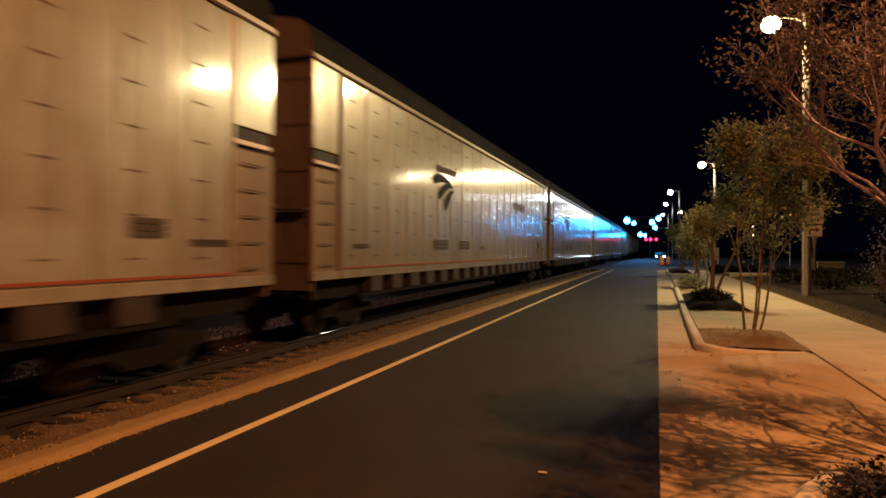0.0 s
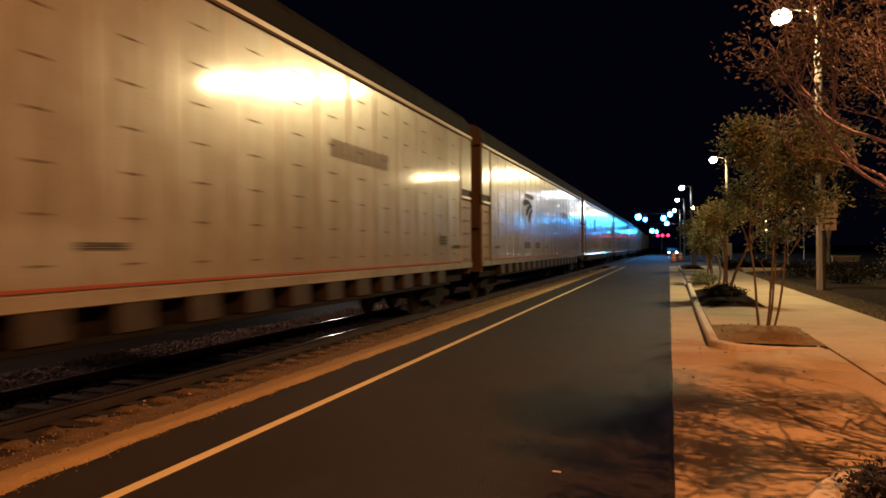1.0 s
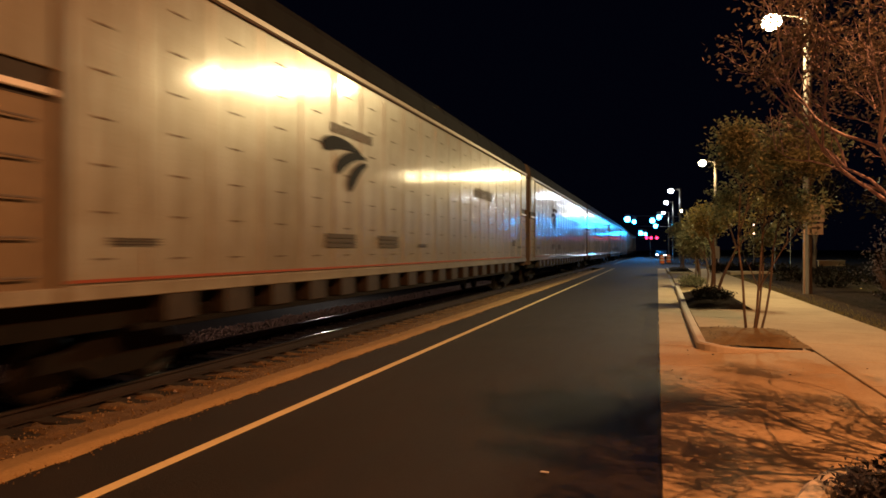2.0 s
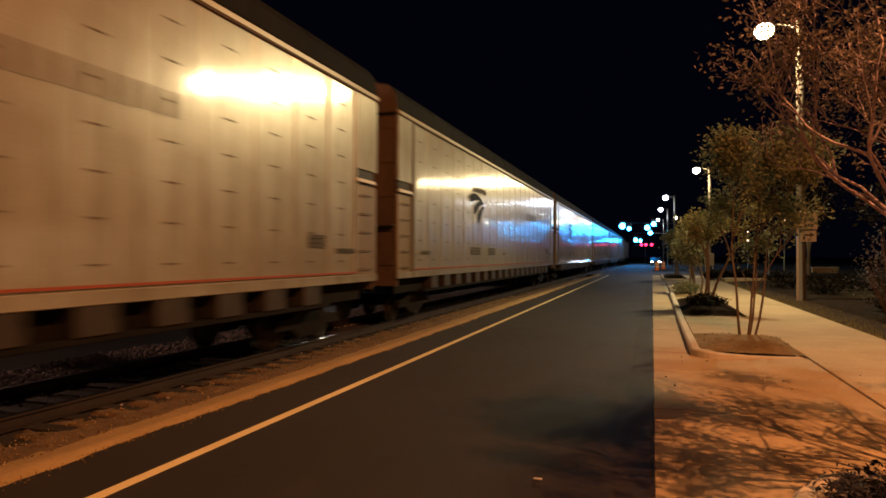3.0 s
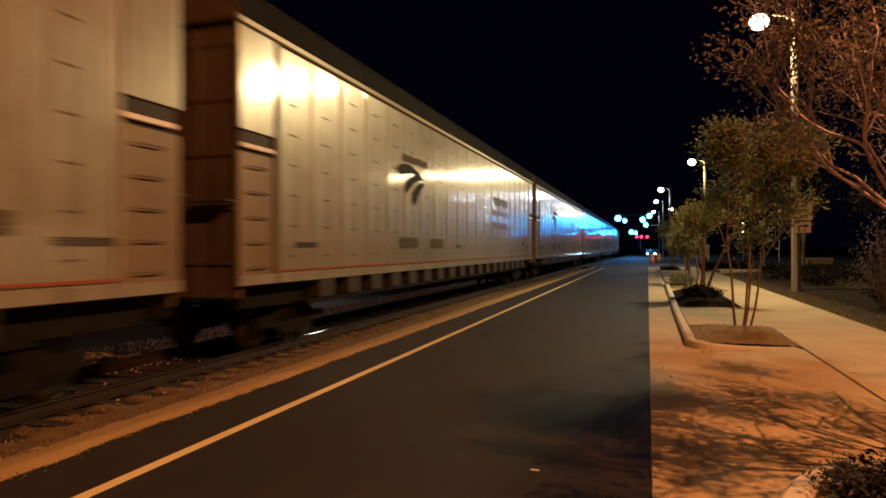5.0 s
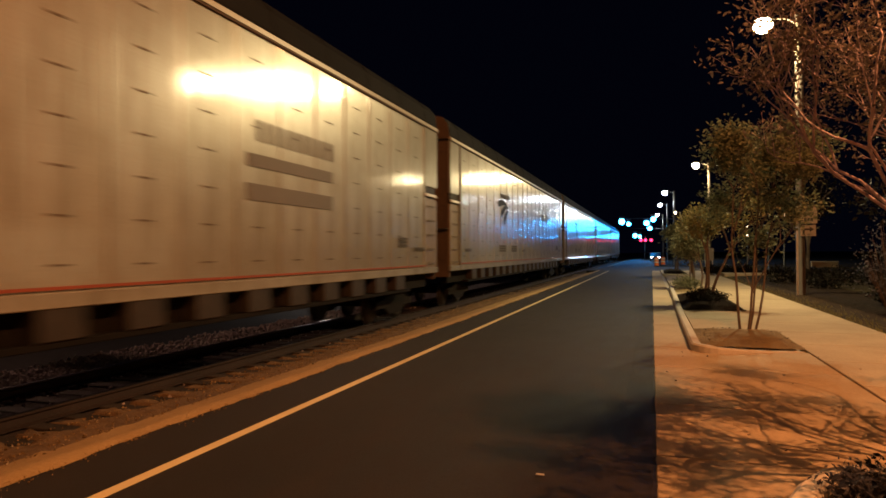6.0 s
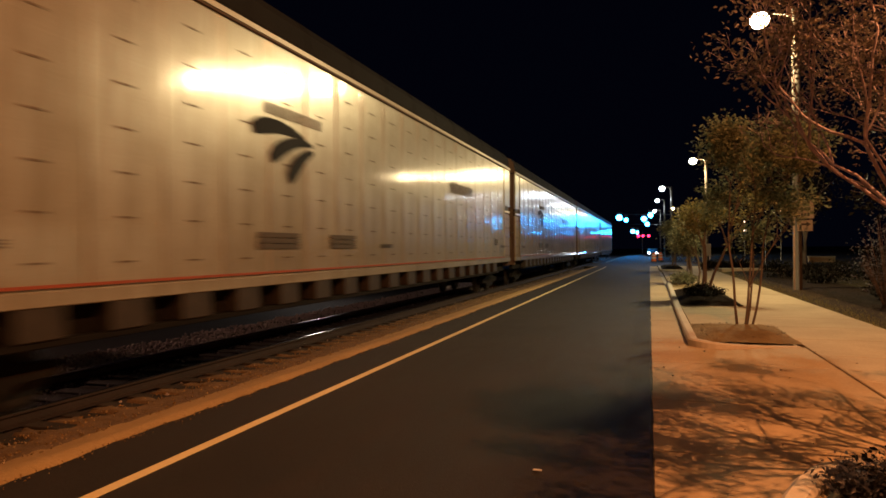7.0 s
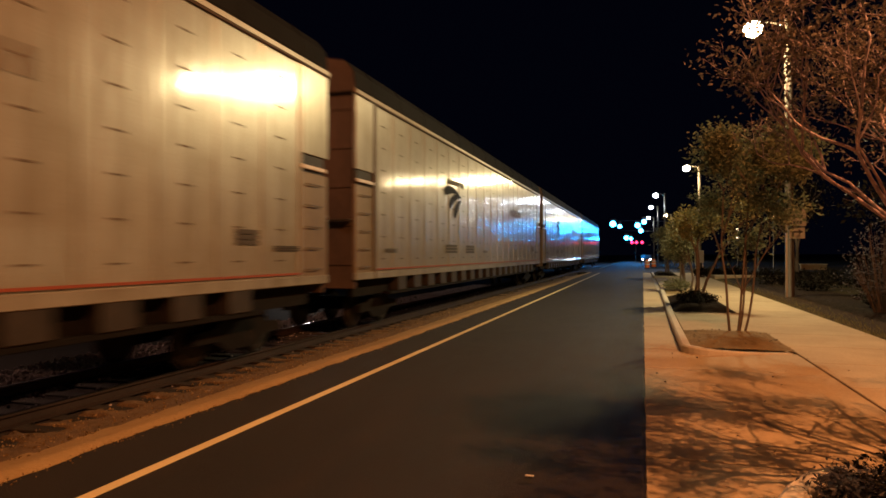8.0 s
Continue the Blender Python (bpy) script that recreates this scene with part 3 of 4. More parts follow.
        if s < 0:
            part("corner_post", fix(box(B(), HALF - 0.11, HALF + 0.002, yp - 0.07, yp + 0.07, Z0 - 0.05, Z1, 0.01)), M["dirty"], car, "dirty tan corner post, darkened for shade")
        else:
            part("corner_post", fix(box(B(), HALF - 0.11, HALF - 0.022, yp - 0.05, yp + 0.05, Z0 - 0.05, Z1, 0.01)), M["paint"], car)
        cap = [(x * 0.985, z) for x, z in prof[:9]] + [(-HALF + 0.05, Z1 + 0.05), (HALF - 0.05, Z1 + 0.05)]
        part("end_arch", fix(extrude_y(B(), cap, min(s * h, s * (h + 0.03)), max(s * h, s * (h + 0.03)))), M["rust"], car, "brown arched end of the roof")
        for k in range(4):
            x0 = -HALF + 0.03 + k * (2 * HALF - 0.10) / 4
            w = (2 * HALF - 0.10) / 4
            door = B()
            yy = s * (h - 0.14)
            box(door, x0 + 0.01, x0 + w - 0.01, min(yy, yy + s * 0.07), max(yy, yy + s * 0.07), 1.05, Z1 + 0.35, 0.01)
            leaf = part("end_door", fix(door), M["rust"], car, "rusty brown folding end door")
            for zz in (1.6, 2.5, 3.4, 4.3, 5.2):
                part("door_rib", fix(box(B(), x0 + 0.05, x0 + w - 0.05, min(yy, yy + s * 0.10), max(yy, yy + s * 0.10), zz, zz + 0.09)), M["rust"], leaf)
        step = B()
        box(step, HALF - 0.9, HALF - 0.10, min(s * (h - 0.02), s * (h + 0.18)), max(s * (h - 0.02), s * (h + 0.18)), 2.62, 2.66, 0.008)
        part("end_platform", fix(step), M["chord"], car, "small end step")
        buf = B()
        box(buf, -0.25, 0.25, min(s * h, s * (h + 0.45)), max(s * h, s * (h + 0.45)), 0.70, 1.0, 0.04)
        box(buf, -0.14, 0.14, min(s * (h + 0.4), s * (h + 0.56)), max(s * (h + 0.4), s * (h + 0.56)), 0.72, 0.98, 0.04)
        part("coupler", fix(buf), M["under"], car, "black knuckle coupler")
    # running gear
    frame_me = wheel_me = spring_me = None
    for s in (-1, 1):
        yc = s * (h - 2.35)
        truck = part("truck", fix(box(B(), -0.95, 0.95, yc - 0.22, yc + 0.22, 0.38, 0.72, 0.04)), M["under"], car, "black steel truck bolster")
        for sx in (-1, 1):
            if frame_me is None:
                fb = B()
                pts = [(-1.25, 0.40), (-1.2, 0.58), (-0.75, 0.62), (-0.45, 0.78), (0.45, 0.78), (0.75, 0.62), (1.2, 0.58), (1.25, 0.40), (0.7, 0.40), (0.4, 0.22), (-0.4, 0.22), (-0.7, 0.40)]
                a = [fb.verts.new((-0.08, y, z)) for y, z in pts]
                b = [fb.verts.new((0.08, y, z)) for y, z in pts]
                for i in range(len(pts)):
                    j = (i + 1) % len(pts)
                    fb.faces.new((a[i], a[j], b[j], b[i]))
                fb.faces.new(a)
                fb.faces.new(b[::-1])
                ob = part("side_frame", fix(fb), M["under"], truck, at=(sx * 1.02, yc, 0))
                frame_me = ob.data
            else:
                share("side_frame", frame_me, truck, at=(sx * 1.02, yc, 0))
            for wy in (-0.88, 0.88):
                if wheel_me is None:
                    wb = B()
                    tube(wb, [(-0.075, 0, 0), (-0.06, 0, 0), (-0.055, 0, 0), (0.03, 0, 0), (0.06, 0, 0)], [0.44, 0.45, 0.425, 0.42, 0.34], 28)
                    ob = part("wheel", fix(wb), M["wheel"], truck, "worn steel wheel", at=(sx * 0.75, yc + wy, 0.42))
                    wheel_me = ob.data
                else:
                    share("wheel", wheel_me, truck, "worn steel wheel", (sx * 0.75, yc + wy, 0.42))
    # emblem of three swept bars, lettering as plain bars, stencilled panels
    zc = HALF - 0.024

    def sweep(pts_top, pts_low, name):
        lb = B()
        t = [lb.verts.new((zc, y, z)) for y, z in pts_top]
        l = [lb.verts.new((zc, y, z)) for y, z in pts_low]
        t2 = [lb.verts.new((zc + 0.006, y, z)) for y, z in pts_top]
        l2 = [lb.verts.new((zc + 0.006, y, z)) for y, z in pts_low]
        for i in range(len(t) - 1):
            lb.faces.new((t2[i], t2[i + 1], l2[i + 1], l2[i]))
            lb.faces.new((t[i], t[i + 1], t2[i + 1], t2[i]))
            lb.faces.new((l[i], l[i + 1], l2[i + 1], l2[i]))
        part(name, fix(lb), M["logo"], car, "dark swept emblem bar")

    ey = -h + 6.95      # emblem's left end
    for (ya, za), (yb, zb), arch, wide in (((-0.10, 3.92), (1.65, 3.94), 0.17, 0.32), ((0.42, 3.46), (1.86, 3.88), 0.20, 0.30), ((1.02, 3.16), (1.90, 3.76), 0.13, 0.34)):
        top, low = [], []
        for k in range(9):
            u = k / 8
            y, z = ya + (yb - ya) * u, za + (zb - za) * u + arch * 4 * u * (1 - u) * 0.8
            w = wide * (0.95 - 0.75 * u ** 1.5) * min(1, 0.55 + 3 * u)
            top.append((ey + y - w * 0.25, z + w * 0.5))
            low.append((ey + y + w * 0.25, z - w * 0.5))
        sweep(top, low, "emblem_bar")
    for k in range(7):
        y = ey + 0.30 + k * 0.29
        part("letter_bar", fix(box(B(), zc - 0.004, zc + 0.008, y, y + 0.15, 4.24, 4.44)), M["placard"], car)
    for k in range(9):
        y = h - 9.3 + k * 0.31
        part("letter_bar", fix(box(B(), zc - 0.004, zc + 0.004, y, y + 0.12, 3.75, 4.10)), M["letter"], car)
    for y0, w, z0, hh in ((ey + 0.06, 1.3, 1.88, 0.30), (ey + 2.6, 1.15, 1.88, 0.30), (ey + 5.2, 0.7, 1.90, 0.10), (-h + 1.75, 0.8, 1.89, 0.11), (h - 2.0, 0.85, 1.90, 0.11), (h - 3.1, 0.60, 2.00, 0.27)):
        pb = B()
        for r in range(3):
            box(pb, zc - 0.004, zc + 0.004, y0, y0 + w, z0 + hh * r / 3 + 0.008, z0 + hh * (r + 1) / 3 - 0.008)
        part("stencil", fix(pb), M["placard"], car, "grey stencilled panel")
    return car


SPEED, GAP0 = 17.56, 10.04      # metres a second; place of one coupling at the start
first_car = build_car()
CARS = []
for k in range(-2, 8):
    y = GAP0 + LEN * (k + 0.5)
    ob = first_car if k == -2 else copy_thing(first_car, Matrix.Translation((TX, y, RZ)))
    ob.location = (TX, y, RZ)
    CARS.append((ob, y))
# one car carries two more painted panels under its lettering
for z0, z1 in ((3.30, 3.52), (2.74, 3.02)):
    part("painted_panel", fix(box(B(), HALF - 0.034, HALF - 0.027, BODY / 2 - 9.6, BODY / 2 - 6.7, z0, z1)), M["letter"], CARS[5][0], "faded grey painted panel")

# ---- an unseen pale wall, added for its reflection in the train ----
wall = part("wall_east", fix(box(B(), 14.0, 14.3, -9, 29, -0.2, 2.9, 0.02)), M["render"])
tagged(wall, "unseen pale rendered wall added to be reflected in the train", "wall", kind="structure")
coping = part("wall_coping", fix(box(B(), 13.93, 14.37, -9.1, 29.1, 2.903, 2.99, 0.015)), M["kerb"])
tagged(coping, "concrete coping on the unseen reflected wall", "coping", kind="structure")

# ---- street furniture ----


def street_lamp(x, y, z, kind, label, foot=0.0, wood=True):
    """A pole with an arm towards the road and a drop-lens head at x, y, z."""
    px = x + 1.16
    ob = thing("street_lamp", label, "street lamp", "street lamps", (px, y, foot))
    t = z - foot
    part("pole", tube(B(), [(0, 0, -0.1), (0, 0, t * 0.5), (0, 0, t + 0.1)], [0.15, 0.14, 0.135], 14), M["wood" if wood else "chord"], ob)
    part("arm", tube(B(), [(0, 0, t - 0.25), (-0.35, 0, t - 0.02), (-0.75, 0, t + 0.06), (-1.0, 0, t + 0.06)], [0.035] * 4, 8), M["chord"], ob, "metal lamp arm")
    hb = B()
    tube(hb, [(-0.80, 0, t + 0.07), (-0.92, 0, t + 0.08), (-1.15, 0, t + 0.09), (-1.38, 0, t + 0.05), (-1.46, 0, t)], [0.05, 0.11, 0.16, 0.13, 0.05], 12)
    part("head", fix(hb), M["chord"], ob, "dark grey lamp head")
    lb = B()
    bmesh.ops.create_uvsphere(lb, u_segments=20, v_segments=12, radius=0.33)
    for v in lb.verts:
        v.co.z *= 0.85
    part("lens", lb, M[kind], ob, "glowing lamp lens", True, at=(-1.16, 0, t - 0.15))
    return ob


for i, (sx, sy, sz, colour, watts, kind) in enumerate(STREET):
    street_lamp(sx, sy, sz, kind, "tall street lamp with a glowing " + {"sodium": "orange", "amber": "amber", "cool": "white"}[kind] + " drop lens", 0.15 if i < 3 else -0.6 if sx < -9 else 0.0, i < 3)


def road_sign():
    ob = thing("road_sign", "white sign panel and right-turn arrow plate on a pole", "road sign", at=(5.05, 25.1, 0.1))
    part("post", fix(box(B(), -0.22, -0.16, -0.03, 0.03, 0, 3.2, 0.006)), M["steel"], ob, "thin steel post")
    upper = part("upper_plate", fix(box(B(), -0.19, 0.43, -0.05, -0.04, 2.52, 3.16, 0.004)), M["signwhite"], ob, "white plate with lettering bars")
    for k, (w, z) in enumerate(((0.40, 3.00), (0.44, 2.80), (0.40, 2.60))):
        bb = B()
        for i in range(4):
            x = 0.12 - w / 2 + i * w / 4
            box(bb, x, x + w / 4 - 0.02, -0.056, -0.051, z, z + 0.11)
        part("lettering", fix(bb), M["signblack"], upper)
    lower = part("arrow_plate", fix(box(B(), -0.10, 0.39, -0.05, -0.04, 2.08, 2.46, 0.004)), M["signwhite"], ob, "white plate with a right arrow")
    ab = B()
    box(ab, -0.03, 0.04, -0.056, -0.051, 2.13, 2.34)
    box(ab, -0.03, 0.20, -0.0565, -0.0515, 2.28, 2.35)
    vs = [ab.verts.new((x, -0.056, z)) for x, z in ((0.19, 2.41), (0.34, 2.315), (0.19, 2.22))]
    ab.faces.new(vs)
    part("arrow", fix(ab), M["signblack"], lower, "black bent arrow")


road_sign()


def signal_mast(x, y, reach, z, heads, label):
    """A mast with an arm to the left that carries signal heads at given x."""
    ob = thing("traffic_signal", label, "traffic signal", "traffic signals", (x, y, 0))
    part("mast", tube(B(), [(0, 0, -0.05), (0, 0, 3), (0, 0, z + 0.3)], [0.15, 0.13, 0.11], 12), M["black"], ob)
    part("mast_arm", tube(B(), [(0, 0, z - 0.1), (-reach * 0.5, 0, z + 0.12), (-reach, 0, z + 0.25)], [0.10, 0.08, 0.05], 10), M["black"], ob)
    for hx, hz, r in heads:
        hd = part("signal_head", fix(box(B(), hx - x - max(0.2, r), hx - x + max(0.2, r), -0.05, 0.22, hz - 0.25, hz + 0.95, 0.03)), M["black"], ob, "black signal head")
        lb = B()
        bmesh.ops.create_circle(lb, cap_ends=True, segments=16, radius=r)
        part("lens", lb, M["teal"], hd, "lit green lens", at=pose(hx - x, -0.07, hz, 90, 0, 0))


signal_mast(5.1, 125, 10.9, 7.8, [(-5.40, 7.40, 0.52), (-4.16, 6.90, 0.34), (-0.91, 7.04, 0.44), (-0.34, 6.04, 0.36), (0.26, 7.72, 0.42)], "mast-arm traffic signal with lit green lenses")
signal_mast(5.0, 146, 9.6, 6.6, [(-3.46, 5.24, 0.42), (-2.5, 5.05, 0.30)], "far mast-arm traffic signal with lit green lenses")


def red_crossing():
    ob = thing("crossing_signal", "railway crossing signal with lit red lamps", "crossing signal", at=(-1.6, 140, 0))
    part("mast", tube(B(), [(0.2, 0, 0), (0.2, 0, 5)], [0.08, 0.07], 10), M["black"], ob)
    part("crossbar", fix(box(B(), -1.7, 1.9, -0.05, 0.05, 4.0, 4.12, 0.01)), M["black"], ob)
    for x in (-0.56, 0.34, 1.48):
        hb = part("lamp_hood", fix(tube(B(), [(x, 0.12, 4.1), (x, -0.12, 4.1)], [0.34, 0.36], 14)), M["black"], ob)
        lb = B()
        bmesh.ops.create_circle(lb, cap_ends=True, segments=16, radius=0.28)
        part("lens", lb, M["red"], hb, "lit red lens", at=pose(x, -0.14, 4.1, 90, 0, 0))


red_crossing()


def globe_lamp(x, y, z, foot=0.2):
    ob = thing("globe_lamp", "small path lamp with a glowing globe on a post", "lamp", "path lamps", (x, y, foot))
    z += 0.2 - foot
    part("post", tube(B(), [(0, 0, -0.1), (0, 0, z - 0.3)], [0.05, 0.04], 8), M["black"], ob)
    gb = B()
    bmesh.ops.create_uvsphere(gb, u_segments=12, v_segments=8, radius=0.09)
    part("globe", gb, M["warmwhite"], ob, "glowing globe", True, at=(0, 0, z - 0.2))


for gx, gy, gz in ((7.85, 60, 3.76), (7.45, 57, 2.96), (10.3, 58, 4.67), (9.15, 58, 3.52)):
    globe_lamp(gx, gy, gz)
globe_lamp(PATH_LAMP[0], PATH_LAMP[1], PATH_LAMP[2] + 0.25, -1.2)


def barrel(x, y):
    ob = thing("traffic_barrel", "orange traffic barrel with white bands by the road", "traffic barrel", "traffic barrels", (x, y, 0))
    part("drum", fix(tube(B(), [(0, 0, 0.02), (0, 0, 0.1), (0, 0, 0.5), (0, 0, 0.95), (0, 0, 1.02)], [0.30, 0.27, 0.25, 0.22, 0.14], 14)), M["orange"], ob)
    for z in (0.38, 0.70):
        part("band", fix(tube(B(), [(0, 0, z), (0, 0, z + 0.14)], [0.266, 0.25], 14)), M["white"], ob, "white reflective band")
    part("base", fix(tube(B(), [(0, 0, 0), (0, 0, 0.06)], [0.40, 0.36], 14)), M["black"], ob, "black rubber base")


barrel(0.5, 77)
barrel(1.3, 83)


def far_car():
    ob = thing("car", "dark car with lit headlights on the far road", "car", at=(0.6, 122, 0))
    bb = B()
    prof = [(-2.2, 0.3), (-2.25, 0.75), (-1.3, 0.95), (-0.6, 1.42), (1.0, 1.45), (1.8, 1.0), (2.2, 0.9), (2.25, 0.35)]
    a = [bb.verts.new((-0.88, y, z)) for y, z in prof]
    b = [bb.verts.new((0.88, y, z)) for y, z in prof]
    for i in range(len(prof)):
        j = (i + 1) % len(prof)
        bb.faces.new((a[i], a[j], b[j], b[i]))
    bb.faces.new(a)
    bb.faces.new(b[::-1])
    part("body", fix(bb), M["dark_car"], ob)
    for x in (-0.8, 0.8):
        for y in (-1.4, 1.4):
            part("wheel", fix(tube(B(), [(x - 0.1, y, 0.33), (x + 0.1, y, 0.33)], [0.33, 0.33], 14)), M["black"], ob)
        part("headlight", fix(box(B(), x * 0.8 - 0.14, x * 0.8 + 0.14, -2.30, -2.22, 0.60, 0.76, 0.02)), M["cool"], ob, "lit headlight")


far_car()


def box_sign(x, y):
    ob = thing("notice_board", "small pale notice board on two posts by the walk", "notice board", at=(x, y, 0.05))
    for dx in (-0.3, 0.3):
        part("post", fix(box(B(), dx - 0.03, dx + 0.03, -0.03, 0.03, 0, 0.9)), M["steel"], ob)
    part("panel", fix(box(B(), -0.4, 0.4, -0.04, 0.04, 0.8, 1.9, 0.01)), M["signwhite"], ob, "pale panel")


box_sign(4.9, 62)


def low_wall(x, y):
    ob = thing("low_wall", "low pale concrete wall with a coping on the lawn", "wall", at=(x, y, 0.2))
    part("wall_body", fix(box(B(), 0, 2.0, -0.15, 0.15, -0.1, 0.48, 0.01)), M["concrete"], ob)
    part("coping", fix(box(B(), -0.05, 2.05, -0.2, 0.2, 0.483, 0.56, 0.012)), M["kerb"], ob)


low_wall(13.1, 62)

# ---- trees and shrubs ----


def leaves_mesh(name, spots, size, material, parent, per=7, spread=0.16, label="", seed=3):
    rnd = random.Random(seed)
    vs, fs = [], []
    for c in spots:
        for _ in range(per):
            p = Vector(c) + Vector((rnd.gauss(0, spread), rnd.gauss(0, spread), rnd.gauss(0, spread * 0.7)))
            q = Euler((rnd.uniform(-1.2, 1.2), rnd.uniform(-1.2, 1.2), rnd.random() * 6.3)).to_matrix()
            s = size * rnd.uniform(0.6, 1.3)
            b = len(vs)
            for d in ((0, -1.0, 0), (0.45, -0.1, 0.18), (0, 1.0, 0), (-0.45, -0.1, 0.18)):
                vs.append(tuple(p + q @ Vector(d) * s))
            fs += [(b, b + 1, b + 2), (b, b + 2, b + 3)]
    me = bpy.data.meshes.new(name)
    me.from_pydata(vs, [], fs)
    me.materials.append(material)
    return share(name, me, parent, label)


def grow(bm, rnd, p, d, length, r, depth, spots, bend=0.22, up=0.10, fork=2, wide=0.8, shrink=0.71):
    """One limb and what it forks into; returns nothing, adds leaf spots at the thin ends."""
    n = 5
    pts, radii = [Vector(p)], [r]
    d = Vector(d).normalized()
    for i in range(n):
        d = (d + Vector((rnd.gauss(0, bend), rnd.gauss(0, bend), rnd.gauss(0, bend) + up)) * 0.5).normalized()
        pts.append(pts[-1] + d * length / n)
        radii.append(r * (1 - 0.4 * (i + 1) / n))
    tube(bm, pts, radii, 7 if depth > 1 else 4, 0, False)
    if depth <= 1:
        spots += [tuple(q) for q in pts[1:]]
    if depth == 0:
        return
    for k in range(fork + (1 if rnd.random() < 0.4 else 0)):
        a = Vector((rnd.gauss(0, 1), rnd.gauss(0, 1), rnd.gauss(0.2, 0.6))).normalized()
        nd = (d * 1.0 + a * rnd.uniform(0.5 * wide, wide)).normalized()
        if nd.z < 0.12:
            nd.z = 0.12 + 0.3 * abs(nd.z)
        at = pts[-1] if k < 2 else pts[rnd.randint(2, n - 1)]
        grow(bm, rnd, at, nd, length * shrink * rnd.uniform(0.85, 1.15), r * 0.6, depth - 1, spots, bend, up, fork, wide, shrink)


def tree(x, y, z, stems, leaf, size, per, spread, label, seed, depth=4, group="street trees", wide=0.8, up=0.10, shrink=0.71, bend=0.22, shadow_clump=None):
    rnd = random.Random(seed)
    ob = thing("tree", label, "tree", group, (x, y, z))
    bm, spots = B(), []
    for bx, by, d, length, r in stems:
        grow(bm, rnd, (bx, by, -0.05), d, length, r, depth, spots, bend, up, 2, wide, shrink)
    part("trunk", bm, M["bark" if leaf == "leaf_red" else "bark_dull"], ob, "slender smooth stems and branches")
    leaves_mesh("crown", spots, size, M[leaf], ob, per, spread, "small sparse leaves", seed)
    if shadow_clump:
        # extra leaves, added out of view to cast the dark patch on the road
        thick = [q for q in spots if (Vector(q) - Vector(shadow_clump[:3])).length < shadow_clump[3]]
        leaves_mesh("dense_foliage", thick, size * 1.5, M[leaf], ob, shadow_clump[4], 0.11, "denser leaves out of view, added to shadow the road", seed + 1)
    return ob


tree(2.95, 4.8, 0.05, [(-0.1, 0.1, (-0.72, 0.36, 1), 1.9, 0.027), (0.05, 0.05, (-0.56, 0.10, 1), 1.9, 0.032), (0.1, -0.05, (-0.46, 0.46, 1), 1.9, 0.031), (0.0, 0.12, (-0.32, 0.20, 1), 2.0, 0.030),
     (-0.05, 0.15, (-0.18, 0.44, 1), 1.9, 0.029), (0.15, 0.05, (0.06, 0.22, 1), 1.9, 0.027), (-0.1, 0.12, (-0.62, 0.56, 1), 1.9, 0.026), (-0.1, -0.1, (-0.48, -0.22, 1), 1.9, 0.027), (0.05, -0.12, (-0.24, -0.28, 1), 1.9, 0.027), (0.1, 0.1, (-0.12, 0.14, 1), 1.8, 0.026), (-0.1, 0.0, (-0.84, 0.20, 1), 1.9, 0.026)],
     "leaf_red", 0.024, 3, 0.09, "multi-stemmed tree with pinkish bark and small sparse leaves", 42, 5, wide=0.80, up=0.15, shrink=0.60, bend=0.32, shadow_clump=(-1.25, 0.40, 4.2, 0.50, 16))
tree(1.78, 13.7, 0.09, [(-0.14, 0, (-0.02, 0.0, 1), 1.92, 0.028), (0.0, 0, (0.16, 0.05, 1), 2.08, 0.025), (0.03, 0.05, (0.10, 0.12, 1), 1.98, 0.022), (0.12, 0, (0.26, -0.05, 1), 2.0, 0.024)],
     "leaf", 0.048, 11, 0.17, "slender three-stemmed tree in bare earth", 383, 4, wide=0.9, up=0.06, shrink=0.52, bend=0.12)
tree(1.62, 21.2, 0.18, [(-0.1, 0, (-0.08, 0, 1), 1.5, 0.045), (0.1, 0, (0.10, 0, 1), 1.7, 0.050), (0.0, 0.1, (0.14, 0.2, 1), 1.55, 0.04)],
     "leaf_yellow", 0.055, 12, 0.15, "small multi-stemmed tree in dark mulch", 385, 3, wide=0.58, shrink=0.5)
tree(1.85, 29.0, 0.09, [(-0.1, 0, (-0.02, 0, 1), 1.3, 0.05), (0.1, 0, (0.12, 0, 1), 1.4, 0.05)],
     "leaf", 0.065, 14, 0.2, "small street tree in a kerbed bed", 44, 3, wide=0.7, shrink=0.5)
tree(1.7, 50.0, 0.15, [(-0.1, 0, (-0.10, 0, 1), 1.9, 0.07), (0.1, 0, (0.12, 0, 1), 1.9, 0.07)],
     "leaf", 0.085, 14, 0.28, "street tree in a far kerbed island", 55, 3, wide=0.7, shrink=0.5)
tree(2.0, 36.0, 0.05, [(-0.1, 0, (-0.10, 0, 1), 1.6, 0.06), (0.1, 0, (0.15, 0, 1), 1.6, 0.06)],
     "leaf", 0.075, 14, 0.24, "street tree beside the pavement", 66, 3, wide=0.7, shrink=0.5)
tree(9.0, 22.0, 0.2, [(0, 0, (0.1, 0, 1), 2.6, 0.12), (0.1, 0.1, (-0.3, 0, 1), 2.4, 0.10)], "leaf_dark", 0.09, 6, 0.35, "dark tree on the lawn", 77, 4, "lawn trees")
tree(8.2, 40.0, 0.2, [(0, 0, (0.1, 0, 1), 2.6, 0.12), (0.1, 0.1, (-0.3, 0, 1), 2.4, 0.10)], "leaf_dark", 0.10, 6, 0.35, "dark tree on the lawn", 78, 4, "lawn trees")


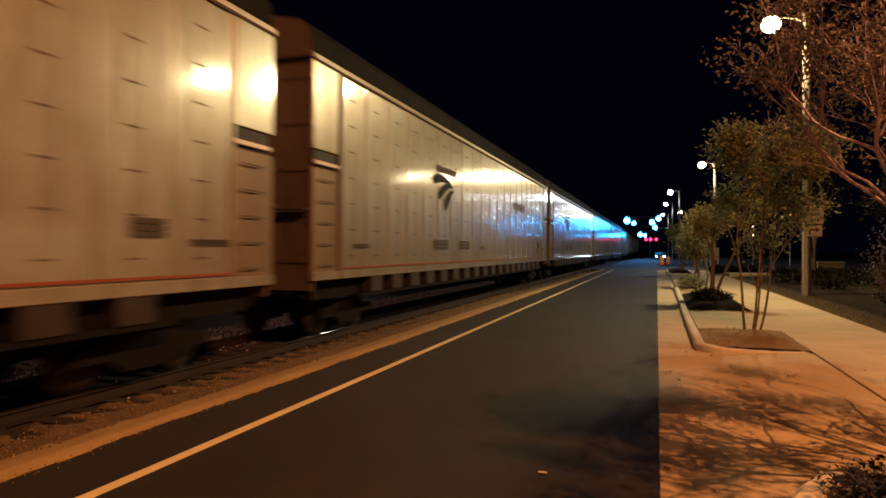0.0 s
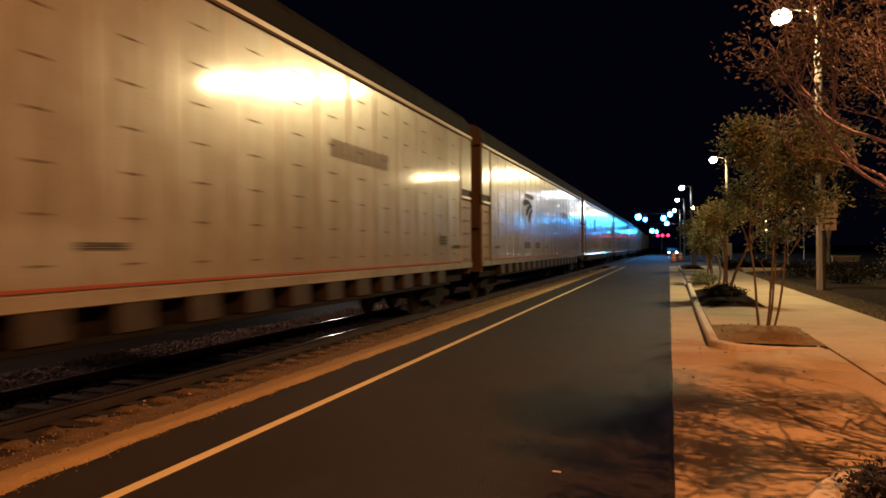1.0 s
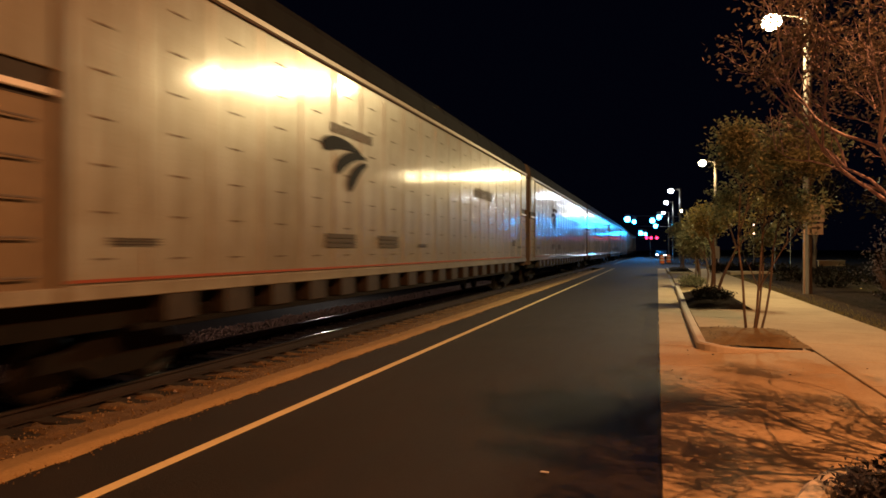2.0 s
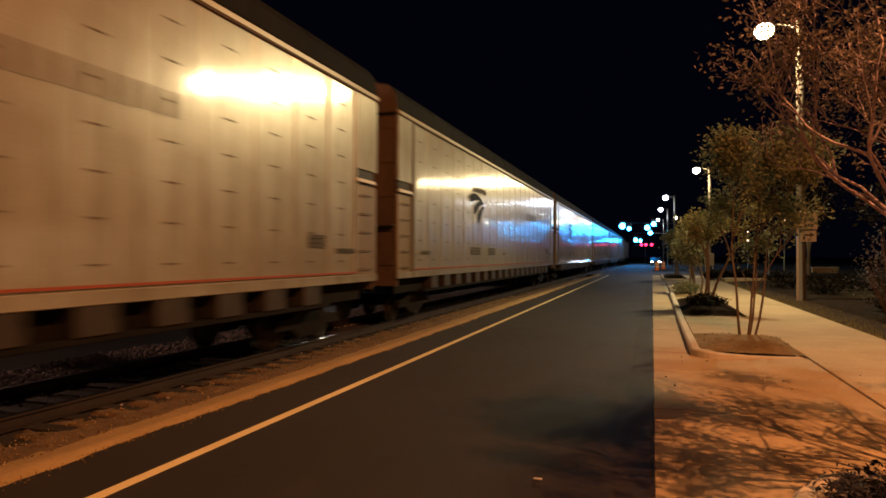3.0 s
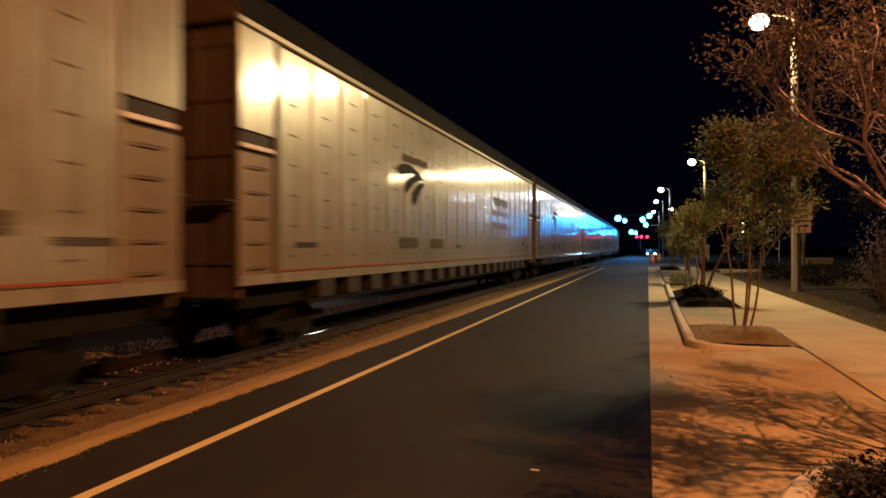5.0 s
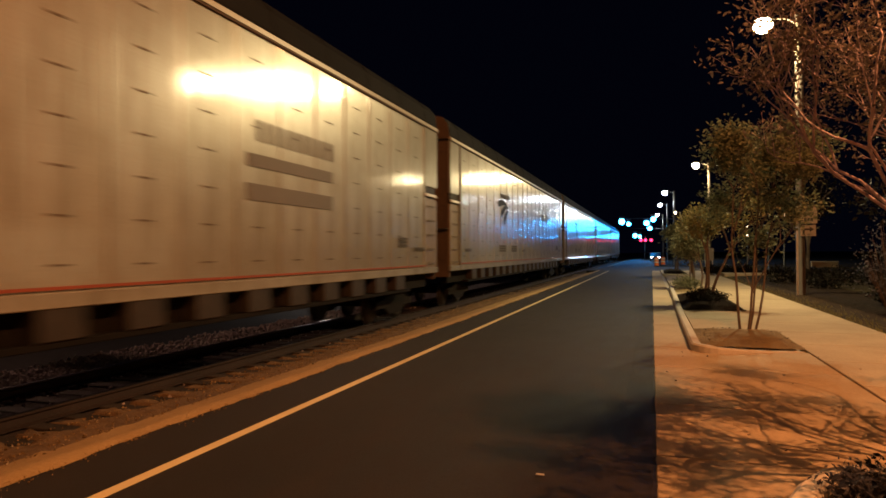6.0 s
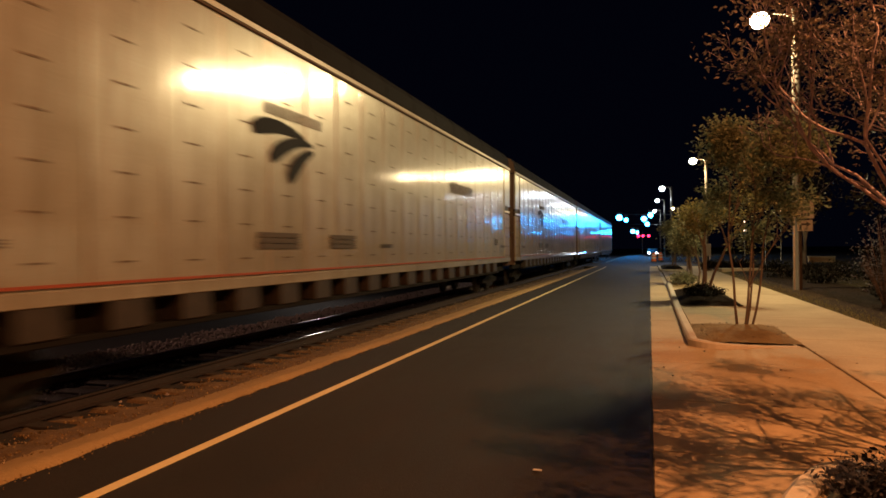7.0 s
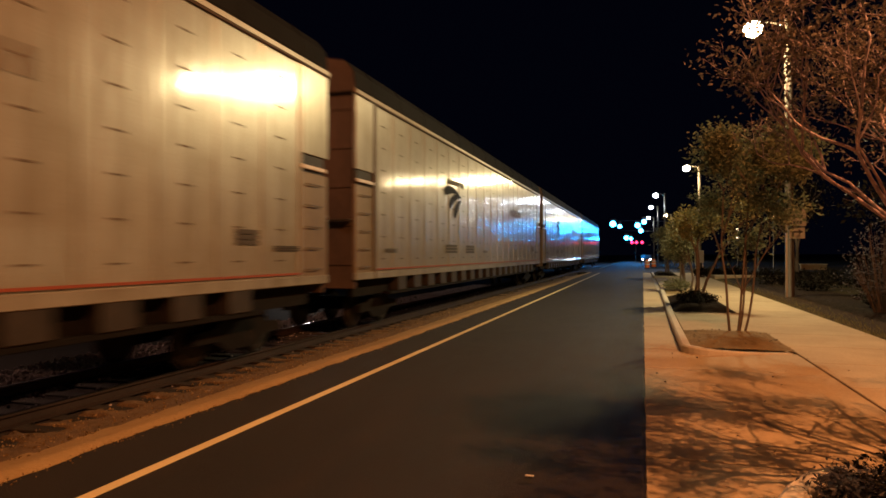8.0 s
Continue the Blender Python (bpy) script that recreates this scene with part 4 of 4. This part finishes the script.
def shrub(x, y, z, rx, ry, rz, count, leaf, size, label, seed):
    rnd = random.Random(seed)
    ob = thing("shrub", label, "shrub", "shrubs", (x, y, z))
    bm, spots = B(), []
    for k in range(count):
        a = rnd.random() * 6.283
        u = math.sqrt(rnd.random())
        hgt = rz * rnd.uniform(0.5, 1.0) * (1 - 0.5 * u * u)
        tip = (rx * u * math.cos(a), ry * u * math.sin(a), hgt)
        tube(bm, [(tip[0] * 0.3, tip[1] * 0.3, -0.02), (tip[0] * 0.7, tip[1] * 0.7, hgt * 0.6), tip], [0.008, 0.006, 0.003], 4, 0, False)
        spots += [tip, (tip[0] * 0.85, tip[1] * 0.85, hgt * 0.75), (tip[0] * 0.7, tip[1] * 0.7, hgt * 0.5)]
    part("woody_base", bm, M["bark_dull"], ob, "thin woody twigs")
    leaves_mesh("foliage", spots, size, M[leaf], ob, 5, 0.05 + 0.05 * rz, "small dense leaves", seed)


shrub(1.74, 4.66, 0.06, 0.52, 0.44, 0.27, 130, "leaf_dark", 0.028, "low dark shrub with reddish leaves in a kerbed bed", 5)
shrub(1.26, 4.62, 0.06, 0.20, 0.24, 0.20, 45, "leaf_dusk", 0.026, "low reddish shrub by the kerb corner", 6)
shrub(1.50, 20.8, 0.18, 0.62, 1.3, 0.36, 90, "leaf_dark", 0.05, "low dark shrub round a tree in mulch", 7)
shrub(1.35, 28.2, 0.09, 0.55, 0.9, 0.62, 70, "leaf", 0.05, "loose green shrub in a planting bed", 8)
shrub(5.75, 18.4, 0.12, 0.75, 0.8, 2.8, 80, "leaf_dusk", 0.045, "tall loose shrub with dusky leaves beside the walk", 31)
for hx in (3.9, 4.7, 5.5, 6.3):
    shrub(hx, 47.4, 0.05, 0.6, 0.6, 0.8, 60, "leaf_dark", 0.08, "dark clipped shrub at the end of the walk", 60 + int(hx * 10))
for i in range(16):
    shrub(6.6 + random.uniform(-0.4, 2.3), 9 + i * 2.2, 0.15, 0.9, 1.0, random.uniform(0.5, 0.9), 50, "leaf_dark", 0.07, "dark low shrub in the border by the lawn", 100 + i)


def edge_grass():
    rnd = random.Random(9)
    vs, fs = [], []
    for k in range(5200):
        y = 5 + 40 * rnd.random() ** 1.6
        x = 4.32 + abs(rnd.gauss(0, 0.24))
        z = 0.03 + min(0.09, max(0.0, x - 4.4) * 0.10)
        hgt, a, lean = rnd.uniform(0.03, 0.09), rnd.random() * 6.28, rnd.uniform(0.0, 0.06)
        dx, dy = math.cos(a) * 0.006, math.sin(a) * 0.006
        b = len(vs)
        vs += [(x - dx, y - dy, z - 0.01), (x + dx, y + dy, z - 0.01), (x - lean, y + lean * math.sin(a), z + hgt)]
        fs.append((b, b + 1, b + 2))
    me = bpy.data.meshes.new("edge_grass")
    me.from_pydata(vs, [], fs)
    me.materials.append(M["leaf_yellow"])
    tagged(new("edge_grass", me), "short dry grass along the edge of the walk", "grass", kind="stuff")


edge_grass()


def leaf_litter():
    rnd = random.Random(21)
    spots = [(rnd.uniform(0.9, 2.3), rnd.uniform(11.8, 14.0), 0.105) for _ in range(150)]
    spots += [(rnd.uniform(0.1, 4.4), rnd.uniform(5.5, 11.5), 0.034) for _ in range(45)]
    spots += [(rnd.uniform(0.9, 2.3), rnd.uniform(18.9, 24.4), 0.22) for _ in range(60)]
    ob = leaves_mesh("leaf_litter", spots, 0.022, M["leaf_red"], None, 1, 0.005, seed=8)
    tagged(ob, "fallen brown leaves lying in beds and on pavement", "leaves", kind="stuff")


leaf_litter()


def motions():
    radius = 0.42
    for ob, y in CARS:
        for wheel in ob.children_recursive:
            if wheel.name.startswith("wheel"):
                x0, y0, z0 = wheel.location
                walk(wheel, [(k / 30, pose(x0, y0, z0, math.degrees(SPEED * k / 30 / radius), 0, 0)) for k in range(241)])
        walk(ob, [(0.0, Matrix.Translation((TX, y, RZ))), (4.0, Matrix.Translation((TX, y - SPEED * 4, RZ))), (8.0, Matrix.Translation((TX, y - SPEED * 8, RZ)))])


motions()
